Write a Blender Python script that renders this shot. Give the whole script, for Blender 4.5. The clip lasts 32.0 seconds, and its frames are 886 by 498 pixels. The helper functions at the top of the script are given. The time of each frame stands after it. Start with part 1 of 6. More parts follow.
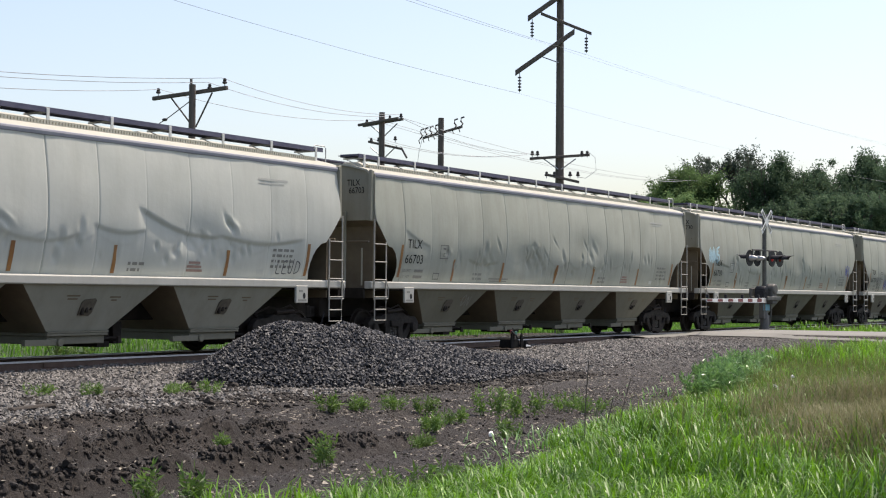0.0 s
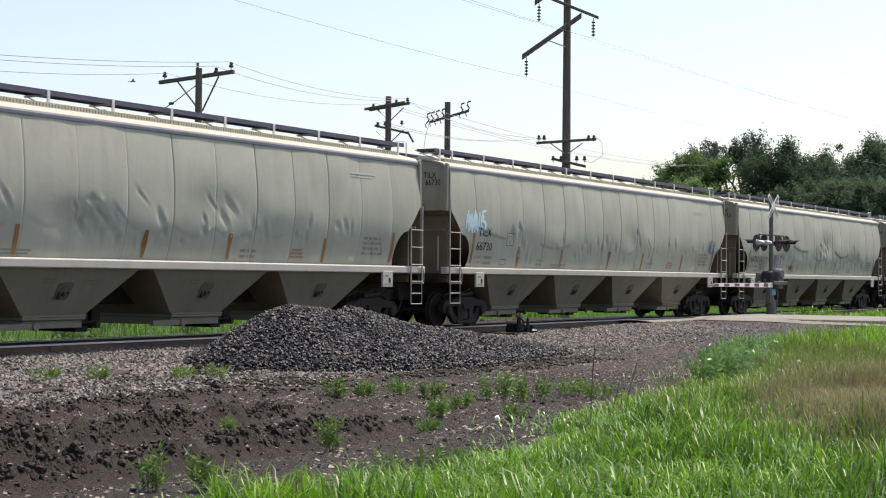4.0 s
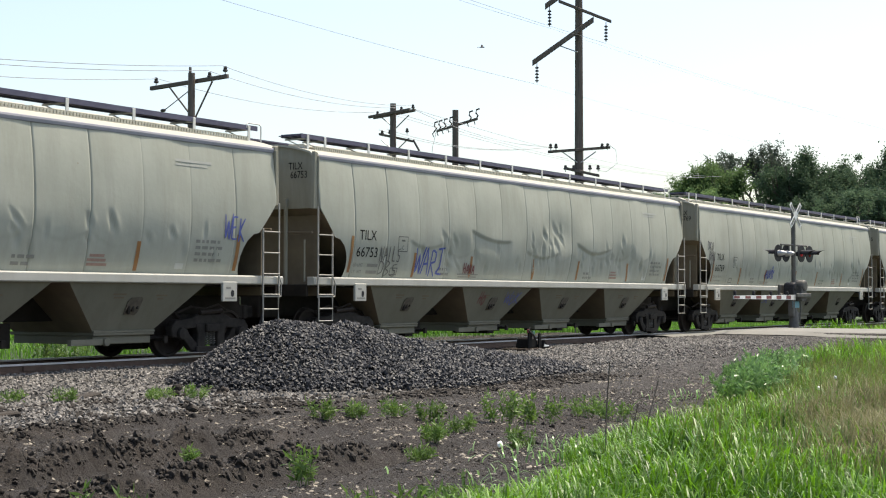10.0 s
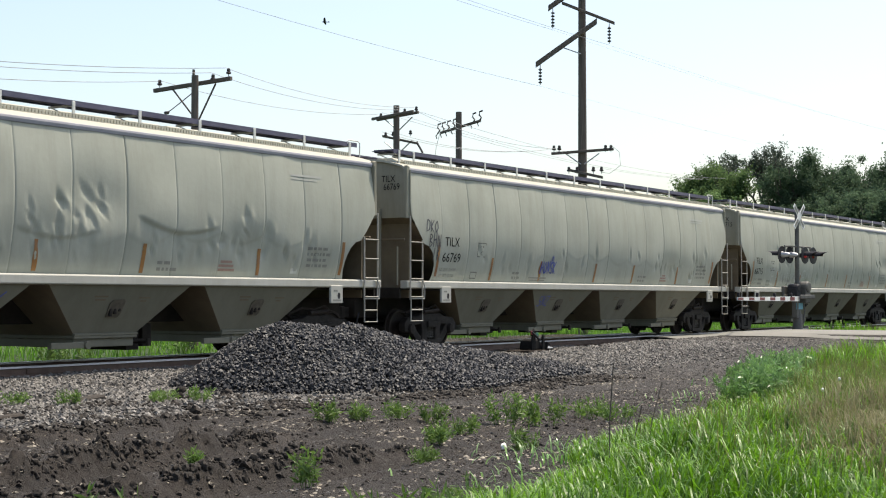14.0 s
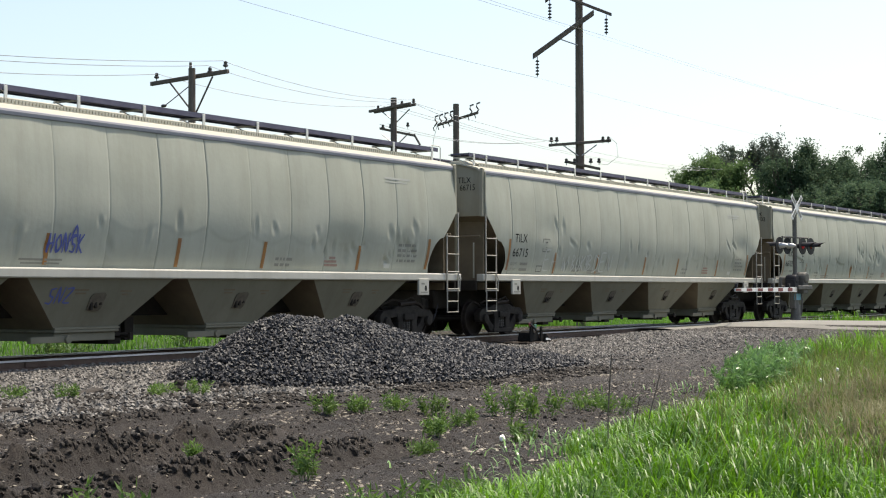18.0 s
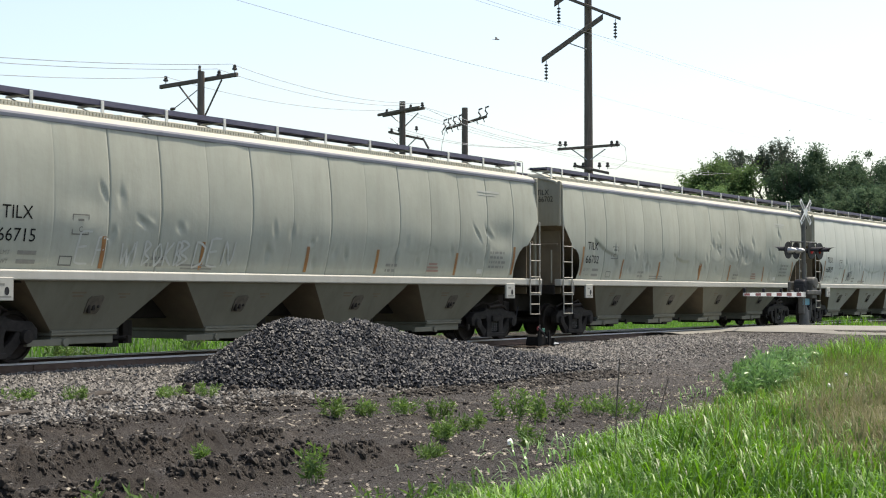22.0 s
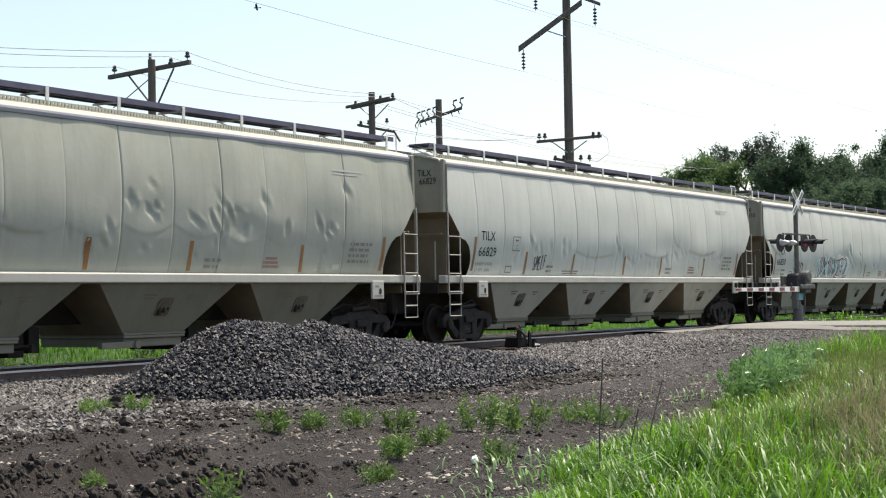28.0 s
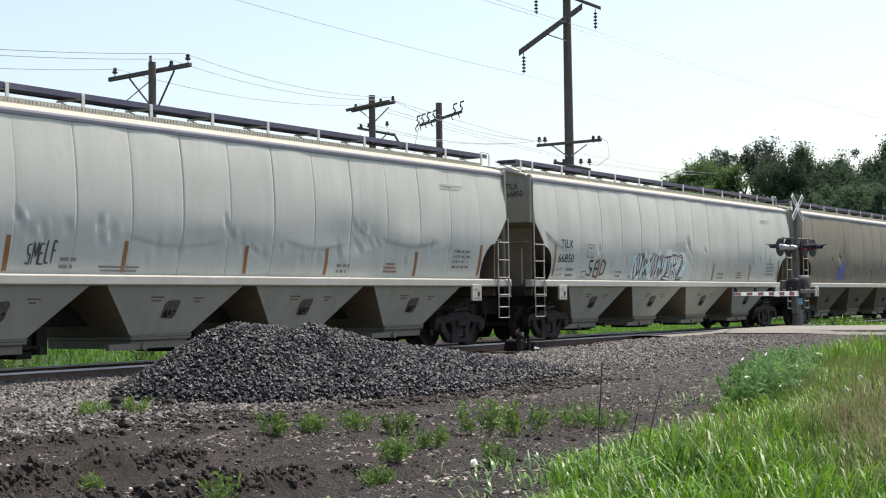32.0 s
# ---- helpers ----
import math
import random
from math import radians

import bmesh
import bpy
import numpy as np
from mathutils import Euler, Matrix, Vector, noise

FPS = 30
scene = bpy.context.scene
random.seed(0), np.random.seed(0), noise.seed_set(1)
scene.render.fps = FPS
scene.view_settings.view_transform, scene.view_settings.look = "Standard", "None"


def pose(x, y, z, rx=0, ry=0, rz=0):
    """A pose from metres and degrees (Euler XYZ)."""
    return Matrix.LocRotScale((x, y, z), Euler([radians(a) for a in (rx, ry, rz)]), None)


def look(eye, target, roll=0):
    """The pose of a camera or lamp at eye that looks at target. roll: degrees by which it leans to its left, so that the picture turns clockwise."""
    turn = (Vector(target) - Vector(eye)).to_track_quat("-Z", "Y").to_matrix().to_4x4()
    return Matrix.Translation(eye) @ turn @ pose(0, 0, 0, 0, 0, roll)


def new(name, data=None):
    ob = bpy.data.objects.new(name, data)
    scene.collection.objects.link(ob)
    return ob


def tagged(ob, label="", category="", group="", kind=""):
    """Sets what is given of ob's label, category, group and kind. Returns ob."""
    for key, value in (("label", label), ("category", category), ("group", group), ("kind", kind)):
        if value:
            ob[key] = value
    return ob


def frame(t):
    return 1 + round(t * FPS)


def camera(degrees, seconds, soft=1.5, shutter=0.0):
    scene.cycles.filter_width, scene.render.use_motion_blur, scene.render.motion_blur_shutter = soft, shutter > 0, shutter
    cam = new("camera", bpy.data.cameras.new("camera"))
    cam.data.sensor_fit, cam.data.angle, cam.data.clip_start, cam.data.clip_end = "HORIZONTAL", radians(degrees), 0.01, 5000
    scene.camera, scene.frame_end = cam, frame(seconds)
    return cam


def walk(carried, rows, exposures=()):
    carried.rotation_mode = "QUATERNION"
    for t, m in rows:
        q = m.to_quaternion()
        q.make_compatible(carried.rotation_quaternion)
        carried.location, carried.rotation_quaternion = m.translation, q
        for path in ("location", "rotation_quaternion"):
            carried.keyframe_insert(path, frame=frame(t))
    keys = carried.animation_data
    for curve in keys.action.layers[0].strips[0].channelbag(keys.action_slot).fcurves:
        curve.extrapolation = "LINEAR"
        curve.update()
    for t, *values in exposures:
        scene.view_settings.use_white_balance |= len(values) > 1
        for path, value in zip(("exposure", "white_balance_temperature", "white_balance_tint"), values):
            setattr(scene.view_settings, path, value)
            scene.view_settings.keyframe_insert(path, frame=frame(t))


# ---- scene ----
# The camera stands beside the track; +X runs along the track, z = 0 is the top of the rail.
def aim(x, y, z, yaw, pitch, roll):
    a, b = radians(yaw), radians(pitch)
    return look((x, y, z), (x + 10 * math.cos(a) * math.cos(b), y + 10 * math.sin(a) * math.cos(b), z + 10 * math.sin(b)), roll)


PATH = [
    (0, -2.234, -1.074, 1.264, 31.007, 1.766, 0.394),
    (0.5, -2.234, -1.074, 1.264, 31.251, 1.714, 0.378),
    (1, -2.234, -1.074, 1.264, 31.436, 1.622, 0.243),
    (1.5, -2.234, -1.074, 1.264, 31.363, 1.495, 0.259),
    (2, -2.234, -1.074, 1.264, 31.236, 1.364, 0.301),
    (2.5, -2.234, -1.074, 1.264, 31.182, 1.265, 0.410),
    (3, -2.234, -1.074, 1.264, 31.189, 1.209, 0.377),
    (3.5, -2.234, -1.074, 1.264, 31.216, 1.170, 0.452),
    (5.5, -2.041, -0.983, 1.254, 31.401, 1.169, 0.368),
    (6, -0.680, -0.342, 1.188, 31.711, 1.269, 0.026),
    (6.5, -0.334, -0.179, 1.171, 31.741, 1.285, -0.039),
    (7, -0.334, -0.179, 1.171, 31.674, 1.301, 0.007),
    (7.5, -0.334, -0.179, 1.171, 31.577, 1.338, 0.052),
    (8, -0.334, -0.179, 1.171, 31.551, 1.432, 0.030),
    (8.5, -0.334, -0.179, 1.171, 31.579, 1.538, -0.060),
    (9, -0.334, -0.179, 1.171, 31.613, 1.639, -0.081),
    (9.5, -0.334, -0.179, 1.171, 31.711, 1.741, 0.063),
    (10, -0.334, -0.179, 1.171, 31.809, 1.818, 0.064),
    (10.5, -0.334, -0.179, 1.171, 31.842, 1.913, 0.026),
    (11, -0.334, -0.179, 1.171, 31.908, 1.994, 0.039),
    (11.5, -0.334, -0.179, 1.171, 31.939, 2.059, 0.059),
    (12, -0.334, -0.179, 1.171, 31.940, 2.085, 0.012),
    (12.5, -0.334, -0.179, 1.171, 31.941, 2.050, -0.018),
    (13, -0.334, -0.179, 1.171, 31.973, 1.988, 0.012),
    (13.5, -0.334, -0.179, 1.171, 31.941, 1.923, 0.008),
    (14, -0.334, -0.179, 1.171, 31.941, 1.890, 0.003),
    (14.5, -0.334, -0.179, 1.171, 31.938, 1.881, 0.054),
    (16.5, -0.334, -0.179, 1.171, 31.784, 1.862, -0.216),
    (17, -0.334, -0.179, 1.171, 31.812, 1.765, -0.267),
    (17.5, -0.334, -0.179, 1.171, 31.846, 1.666, -0.264),
    (18, -0.334, -0.179, 1.171, 31.858, 1.592, -0.223),
    (18.5, -0.334, -0.179, 1.171, 31.863, 1.526, -0.221),
    (19, -0.334, -0.179, 1.171, 31.852, 1.497, -0.245),
    (19.5, -0.334, -0.179, 1.171, 31.834, 1.486, -0.198),
    (20, -0.334, -0.179, 1.171, 31.819, 1.480, -0.193),
    (20.5, -0.334, -0.179, 1.171, 31.823, 1.497, -0.216),
    (21, -0.334, -0.179, 1.171, 31.891, 1.564, -0.109),
    (21.5, -0.334, -0.179, 1.171, 32.052, 1.632, -0.040),
    (22, -0.334, -0.179, 1.171, 32.173, 1.734, -0.045),
    (22.5, 1.022, 0.453, 1.095, 32.594, 1.975, -0.547),
    (23, 2.021, 0.918, 1.040, 32.841, 2.141, -0.812),
    (23.5, 2.021, 0.918, 1.040, 32.734, 2.148, -0.764),
    (24, 2.021, 0.918, 1.040, 32.583, 2.166, -0.781),
    (24.5, 2.021, 0.918, 1.040, 32.372, 2.137, -0.866),
    (25, 2.021, 0.918, 1.040, 32.202, 2.175, -0.967),
    (25.5, 2.021, 0.918, 1.040, 32.061, 2.145, -0.961),
    (27.5, 2.021, 0.918, 1.040, 31.683, 1.953, -0.988),
    (28, 2.021, 0.918, 1.040, 31.596, 1.914, -1.037),
    (28.5, 2.021, 0.918, 1.040, 31.506, 1.934, -1.037),
    (29, 2.021, 0.918, 1.040, 31.480, 1.994, -0.938),
    (29.5, 2.021, 0.918, 1.040, 31.491, 2.048, -0.979),
    (30, 2.021, 0.918, 1.040, 31.515, 2.110, -1.002),
    (30.5, 2.021, 0.918, 1.040, 31.527, 2.124, -0.951),
    (31, 2.021, 0.918, 1.040, 31.521, 2.123, -0.928),
    (31.5, 2.021, 0.918, 1.040, 31.539, 2.076, -0.908),
    (32, 2.021, 0.918, 1.040, 31.584, 2.039, -0.839),
]
cam = camera(32.61, 32.0, soft=1.12)
walk(cam, [(t, aim(*v)) for t, *v in PATH], [(0, 1.0, 6950, 14), (3.5, 1.05, 7050, 14), (6.5, 1.21, 7100, 9), (10, 1.21, 7100, 9), (13, 1.14, 7100, 9), (18, 1.14, 7150, 9), (22, 1.19, 7150, 9), (25, 1.22, 7100, 9), (29, 1.17, 7000, 11), (32, 1.11, 6900, 12)])

# ---- world and sun ----
SUN_TO = Vector((0.38, -0.125, 0.92)).normalized()
world = bpy.data.worlds.new("world")
scene.world = world
world.use_nodes = True
wn = world.node_tree
sky = wn.nodes.new("ShaderNodeTexSky")
sky.sky_type = "NISHITA"
sky.sun_disc = False
sky.sun_elevation = math.asin(SUN_TO.z)
sky.sun_rotation = math.atan2(SUN_TO.x, SUN_TO.y)
sky.air_density, sky.dust_density, sky.ozone_density, sky.altitude = 1.0, 2.6, 1.0, 50
back = wn.nodes["Background"]
back.inputs["Strength"].default_value = 0.11
wn.links.new(sky.outputs[0], back.inputs["Color"])
sun = new("sun", bpy.data.lights.new("sun", "SUN"))
sun.data.energy, sun.data.angle, sun.data.color = 2.9, radians(0.6), (1.0, 0.95, 0.87)
sun.matrix_world = look((0, 0, 60), Vector((0, 0, 60)) - SUN_TO)

# ---- materials ----
def mat(name, c1, c2=None, scale=3.0, rough=0.7, metal=0.0, bump=0.0, bump_scale=40.0, stretch=(1, 1, 1), c3=None, spots=0.62, vary=0.0, dist=0.02):
    """A procedural surface: two tones by broad noise, a third in small spots, fine relief."""
    m = bpy.data.materials.new(name)
    m.use_nodes = True
    nt = m.node_tree
    N, L = nt.nodes, nt.links
    b = N["Principled BSDF"]
    b.inputs["Roughness"].default_value = rough
    b.inputs["Metallic"].default_value = metal
    co = N.new("ShaderNodeTexCoord")
    mp = N.new("ShaderNodeMapping")
    mp.inputs["Scale"].default_value = stretch
    L.new(co.outputs["Object"], mp.inputs["Vector"])
    no = N.new("ShaderNodeTexNoise")
    no.inputs["Scale"].default_value, no.inputs["Detail"].default_value, no.inputs["Roughness"].default_value = scale, 6, 0.65
    L.new(mp.outputs[0], no.inputs["Vector"])
    ra = N.new("ShaderNodeValToRGB")
    ra.color_ramp.elements[0].position, ra.color_ramp.elements[1].position = 0.32, 0.68
    ra.color_ramp.elements[0].color = (*c1, 1)
    ra.color_ramp.elements[1].color = (*(c2 or c1), 1)
    L.new(no.outputs["Fac"], ra.inputs["Fac"])
    col = ra.outputs["Color"]
    fine = N.new("ShaderNodeTexNoise")
    fine.inputs["Scale"].default_value, fine.inputs["Detail"].default_value = bump_scale, 4
    L.new(co.outputs["Object"], fine.inputs["Vector"])
    if c3:
        st = N.new("ShaderNodeMapRange")
        st.inputs["From Min"].default_value, st.inputs["From Max"].default_value = spots, spots + 0.06
        L.new(fine.outputs["Fac"], st.inputs["Value"])
        mx = N.new("ShaderNodeMix")
        mx.data_type = "RGBA"
        L.new(st.outputs[0], mx.inputs["Factor"])
        L.new(col, mx.inputs["A"])
        mx.inputs["B"].default_value = (*c3, 1)
        col = mx.outputs["Result"]
    if vary:
        oi = N.new("ShaderNodeObjectInfo")
        ge = N.new("ShaderNodeNewGeometry")
        ad = N.new("ShaderNodeMath")
        ad.operation = "ADD"
        L.new(oi.outputs["Random"], ad.inputs[0])
        L.new(ge.outputs["Random Per Island"], ad.inputs[1])
        rg = N.new("ShaderNodeMapRange")
        rg.inputs["From Max"].default_value = 2.0
        rg.inputs["To Min"].default_value, rg.inputs["To Max"].default_value = 1 - vary, 1 + vary
        L.new(ad.outputs[0], rg.inputs["Value"])
        hs = N.new("ShaderNodeHueSaturation")
        L.new(rg.outputs[0], hs.inputs["Value"])
        L.new(col, hs.inputs["Color"])
        col = hs.outputs["Color"]
    L.new(col, b.inputs["Base Color"])
    if bump:
        bp = N.new("ShaderNodeBump")
        bp.inputs["Strength"].default_value, bp.inputs["Distance"].default_value = bump, dist
        L.new(fine.outputs["Fac"], bp.inputs["Height"])
        L.new(bp.outputs[0], b.inputs["Normal"])
    return m


def paint(name, c1, c2, dirt, streak=0.5):
    """Weathered car paint: broad tone, vertical dirt streaks, grime, fine rust specks."""
    m = mat(name, c1, c2, 0.7, 0.6, 0, 0.12, 9.0, c3=(0.20, 0.13, 0.08), spots=0.78)
    nt = m.node_tree
    N, L = nt.nodes, nt.links
    # each sheet of steel has weathered in its own way
    oi = N.new("ShaderNodeObjectInfo")
    far = N.new("ShaderNodeMath")
    far.operation = "MULTIPLY"
    far.inputs[1].default_value = 60.0
    L.new(oi.outputs["Random"], far.inputs[0])
    own = N.new("ShaderNodeCombineXYZ")
    L.new(far.outputs[0], own.inputs["Y"])

    def moved(src, dst):
        ad = N.new("ShaderNodeVectorMath")
        L.new(src, ad.inputs[0])
        L.new(own.outputs[0], ad.inputs[1])
        L.new(ad.outputs[0], dst)
    for n in [n for n in N if n.bl_idname == "ShaderNodeTexNoise"]:
        moved(n.inputs["Vector"].links[0].from_socket, n.inputs["Vector"])
    b = N["Principled BSDF"]
    b.inputs["Specular IOR Level"].default_value = 0.06
    b.inputs["Diffuse Roughness"].default_value = 0.0
    col = b.inputs["Base Color"].links[0].from_socket
    co = N.new("ShaderNodeTexCoord")
    mp = N.new("ShaderNodeMapping")
    mp.inputs["Scale"].default_value = (1.3, 1.3, 0.16)
    L.new(co.outputs["Object"], mp.inputs["Vector"])
    no = N.new("ShaderNodeTexNoise")
    no.inputs["Scale"].default_value, no.inputs["Detail"].default_value, no.inputs["Roughness"].default_value = 2.0, 6, 0.7
    moved(mp.outputs[0], no.inputs["Vector"])
    mr = N.new("ShaderNodeMapRange")
    mr.inputs["From Min"].default_value, mr.inputs["From Max"].default_value = 0.45, 0.8
    mr.inputs["To Max"].default_value = streak
    L.new(no.outputs["Fac"], mr.inputs["Value"])
    mx = N.new("ShaderNodeMix")
    mx.data_type = "RGBA"
    L.new(mr.outputs[0], mx.inputs["Factor"])
    L.new(col, mx.inputs["A"])
    mx.inputs["B"].default_value = (*dirt, 1)
    L.new(mx.outputs["Result"], b.inputs["Base Color"])
    return m


M_PAINT = {
    "tan": paint("grey_paint", (0.338, 0.348, 0.295), (0.392, 0.402, 0.347), (0.25, 0.25, 0.203)),
    "cream": paint("cream_paint", (0.478, 0.488, 0.437), (0.525, 0.532, 0.48), (0.375, 0.376, 0.328)),
    "white": paint("white_paint", (0.48, 0.497, 0.452), (0.53, 0.546, 0.50), (0.37, 0.38, 0.336)),
    "brown": paint("tan_paint", (0.20, 0.188, 0.15), (0.235, 0.222, 0.18), (0.14, 0.127, 0.097)),
}
# the hopper bays wear the body's colour, darkened for road dust and underside shade
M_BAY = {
    "tan": paint("shaded_dusty_grey_paint", (0.166, 0.16, 0.124), (0.20, 0.194, 0.152), (0.113, 0.104, 0.078)),
    "cream": paint("shaded_dusty_cream_paint", (0.265, 0.26, 0.217), (0.31, 0.305, 0.255), (0.185, 0.175, 0.136)),
    "white": paint("shaded_dusty_white_paint", (0.32, 0.318, 0.272), (0.365, 0.362, 0.313), (0.225, 0.216, 0.174)),
    "brown": paint("shaded_dusty_tan_paint", (0.12, 0.112, 0.087), (0.142, 0.135, 0.106), (0.09, 0.08, 0.061)),
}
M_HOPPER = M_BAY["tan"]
M_ROOF = paint("roof_paint", (0.365, 0.358, 0.305), (0.42, 0.412, 0.355), (0.31, 0.295, 0.25), 0.3)
M_SILL = paint("sill_paint", (0.405, 0.40, 0.36), (0.46, 0.455, 0.413), (0.28, 0.26, 0.215), 0.4)
M_RUNG = mat("ladder_paint", (0.27, 0.258, 0.225), (0.37, 0.355, 0.315), 6, 0.7, c3=(0.18, 0.13, 0.09), spots=0.66)
M_END = paint("end_paint", (0.265, 0.256, 0.205), (0.315, 0.306, 0.25), (0.17, 0.145, 0.10), 0.6)
# brown dust, its tone darkened for the shade under ends and between bays
M_SLOPE = mat("shaded_dusty_steel", (0.125, 0.098, 0.065), (0.18, 0.145, 0.098), 1.5, 0.85, bump=0.1)
M_STAIN = mat("grimy_hopper_plate", (0.065, 0.054, 0.040), (0.12, 0.105, 0.08), 9, 0.8, bump=0.2)
M_UNDER = mat("underframe_steel", (0.014, 0.012, 0.010), (0.03, 0.025, 0.021), 2.5, 0.75, bump=0.15)
M_TRUCK = mat("truck_casting", (0.013, 0.0115, 0.0105), (0.034, 0.030, 0.027), 5, 0.7, bump=0.2)
M_WHEEL = mat("wheel_steel", (0.024, 0.019, 0.017), (0.044, 0.036, 0.031), 6, 0.6, 0.3, 0.1)
M_BOARD = mat("galvanized_grate", (0.06, 0.058, 0.10), (0.10, 0.096, 0.145), 4, 0.6, 0.1, 0.2)
M_FASCIA = mat("eave_rail_paint", (0.25, 0.25, 0.285), (0.31, 0.31, 0.345), 3, 0.7)
M_POST = mat("bracket_paint", (0.56, 0.56, 0.53), (0.66, 0.66, 0.63), 5, 0.5)
M_LETTER = mat("black_lettering", (0.005, 0.005, 0.005), (0.014, 0.014, 0.014), 12, 0.85)
M_FADED = mat("faded_lettering", (0.17, 0.168, 0.15), (0.22, 0.218, 0.195), 12, 0.6)
M_FAINT = mat("worn_out_stencil_paint", (0.345, 0.35, 0.32), (0.375, 0.38, 0.345), 12, 0.7)
M_STENCIL = mat("grey_stencil_paint", (0.09, 0.088, 0.08), (0.15, 0.148, 0.135), 12, 0.7)
M_RUSTPRINT = mat("faded_red_stencil", (0.24, 0.15, 0.12), (0.30, 0.20, 0.165), 12, 0.7)
M_ORANGE = mat("reflective_strip_paint", (0.34, 0.16, 0.035), (0.20, 0.085, 0.035), 1.2, 0.5, c3=(0.2, 0.14, 0.09), spots=0.6)
M_RED = mat("red_paint", (0.17, 0.022, 0.03), (0.12, 0.02, 0.026), 8, 0.5)
M_BLUE = mat("blue_spray_paint", (0.045, 0.065, 0.25), (0.09, 0.115, 0.34), 6, 0.6)
M_CYAN = mat("pale_blue_spray_paint", (0.40, 0.60, 0.66), (0.50, 0.68, 0.72), 6, 0.6)
M_PALEPAINT = mat("pale_spray_paint", (0.40, 0.41, 0.375), (0.46, 0.47, 0.435), 6, 0.7)
M_BLACK = mat("black_spray_paint", (0.04, 0.04, 0.045), (0.08, 0.08, 0.09), 6, 0.6)
M_WOOD = mat("creosoted_pole_wood", (0.07, 0.055, 0.045), (0.15, 0.125, 0.105), 3, 0.85, bump=0.4, bump_scale=30, stretch=(6, 6, 0.4))
M_TIE = mat("tie_wood", (0.022, 0.017, 0.014), (0.05, 0.04, 0.033), 5, 0.9, bump=0.5, bump_scale=25, stretch=(5, 0.6, 5))
M_RAIL = mat("rusty_rail", (0.082, 0.050, 0.036), (0.125, 0.082, 0.060), 6, 0.85, 0.0, 0.2)
# pale base colour paints the sky's reflection onto the polished head
M_RAILTOP = mat("polished_rail_gleam", (0.50, 0.49, 0.50), (0.60, 0.59, 0.60), 5, 0.4, 0.35)
M_WIRE = mat("aluminium_wire", (0.34, 0.34, 0.35), (0.42, 0.42, 0.43), 3, 0.6, 0.1)
M_PORC = mat("dark_insulator", (0.035, 0.028, 0.025), (0.06, 0.05, 0.045), 8, 0.3)
M_GALV = mat("galvanized_steel", (0.33, 0.34, 0.35), (0.45, 0.46, 0.47), 6, 0.45, 0.7, 0.05)
M_MAST = mat("weathered_aluminium_mast", (0.075, 0.073, 0.066), (0.13, 0.126, 0.115), 5, 0.65, 0.2)
M_SIGNBLK = mat("black_sign_paint", (0.02, 0.02, 0.022), (0.035, 0.035, 0.04), 6, 0.55)
M_SIGNWHT = mat("white_sign_sheet", (0.62, 0.63, 0.62), (0.72, 0.73, 0.72), 6, 0.5)
M_CONC = mat("concrete", (0.34, 0.33, 0.30), (0.44, 0.43, 0.40), 5, 0.9, bump=0.2)
M_ROAD = mat("worn_road_surface", (0.15, 0.146, 0.13), (0.195, 0.19, 0.17), 0.8, 0.92, bump=0.25, bump_scale=30, c3=(0.20, 0.19, 0.17), spots=0.63)
M_STONE = mat("ballast_stone", (0.014, 0.0125, 0.0115), (0.19, 0.177, 0.162), 12, 0.8, bump=0.2, vary=0.98)
M_DARKSTONE = mat("dark_crushed_stone", (0.0040, 0.0042, 0.0062), (0.040, 0.040, 0.044), 18, 0.62, bump=0.2, vary=0.98, c3=(0.075, 0.072, 0.066), spots=0.69)
M_CLOD = mat("wet_soil_clod", (0.009, 0.0063, 0.0044), (0.027, 0.0192, 0.0135), 14, 0.85, bump=0.5, bump_scale=30, vary=0.3)
M_GRAVEL = mat("yard_gravel", (0.055, 0.049, 0.044), (0.22, 0.20, 0.182), 11, 0.85, bump=0.2, vary=0.9)
for _m in (M_TRUCK, M_UNDER, M_WHEEL, M_LETTER, M_SIGNBLK, M_TIE):
    _m.node_tree.nodes["Principled BSDF"].inputs["Specular IOR Level"].default_value = 0.15
M_CHIP = mat("straw_chip", (0.17, 0.142, 0.11), (0.36, 0.325, 0.265), 5, 0.85, vary=0.7)
M_LITTER = mat("white_scrap", (0.7, 0.7, 0.68), (0.8, 0.8, 0.78), 4, 0.7)


def leafy(name, c1, c2, trans=0.35, rough=0.55, vary=0.35, scale=0.6):
    """Leaf or blade: two greens by place, a share of light let through."""
    m = mat(name, c1, c2, scale, rough, vary=vary)
    nt = m.node_tree
    N, L = nt.nodes, nt.links
    b = N["Principled BSDF"]
    col = b.inputs["Base Color"].links[0].from_socket
    b.inputs["Specular IOR Level"].default_value = 0.5 if rough < 0.6 else 0.15
    tr = N.new("ShaderNodeBsdfTranslucent")
    mx = N.new("ShaderNodeMixShader")
    mx.inputs["Fac"].default_value = trans
    L.new(col, tr.inputs["Color"])
    L.new(b.outputs[0], mx.inputs[1])
    L.new(tr.outputs[0], mx.inputs[2])
    L.new(mx.outputs[0], N["Material Output"].inputs["Surface"])
    return m


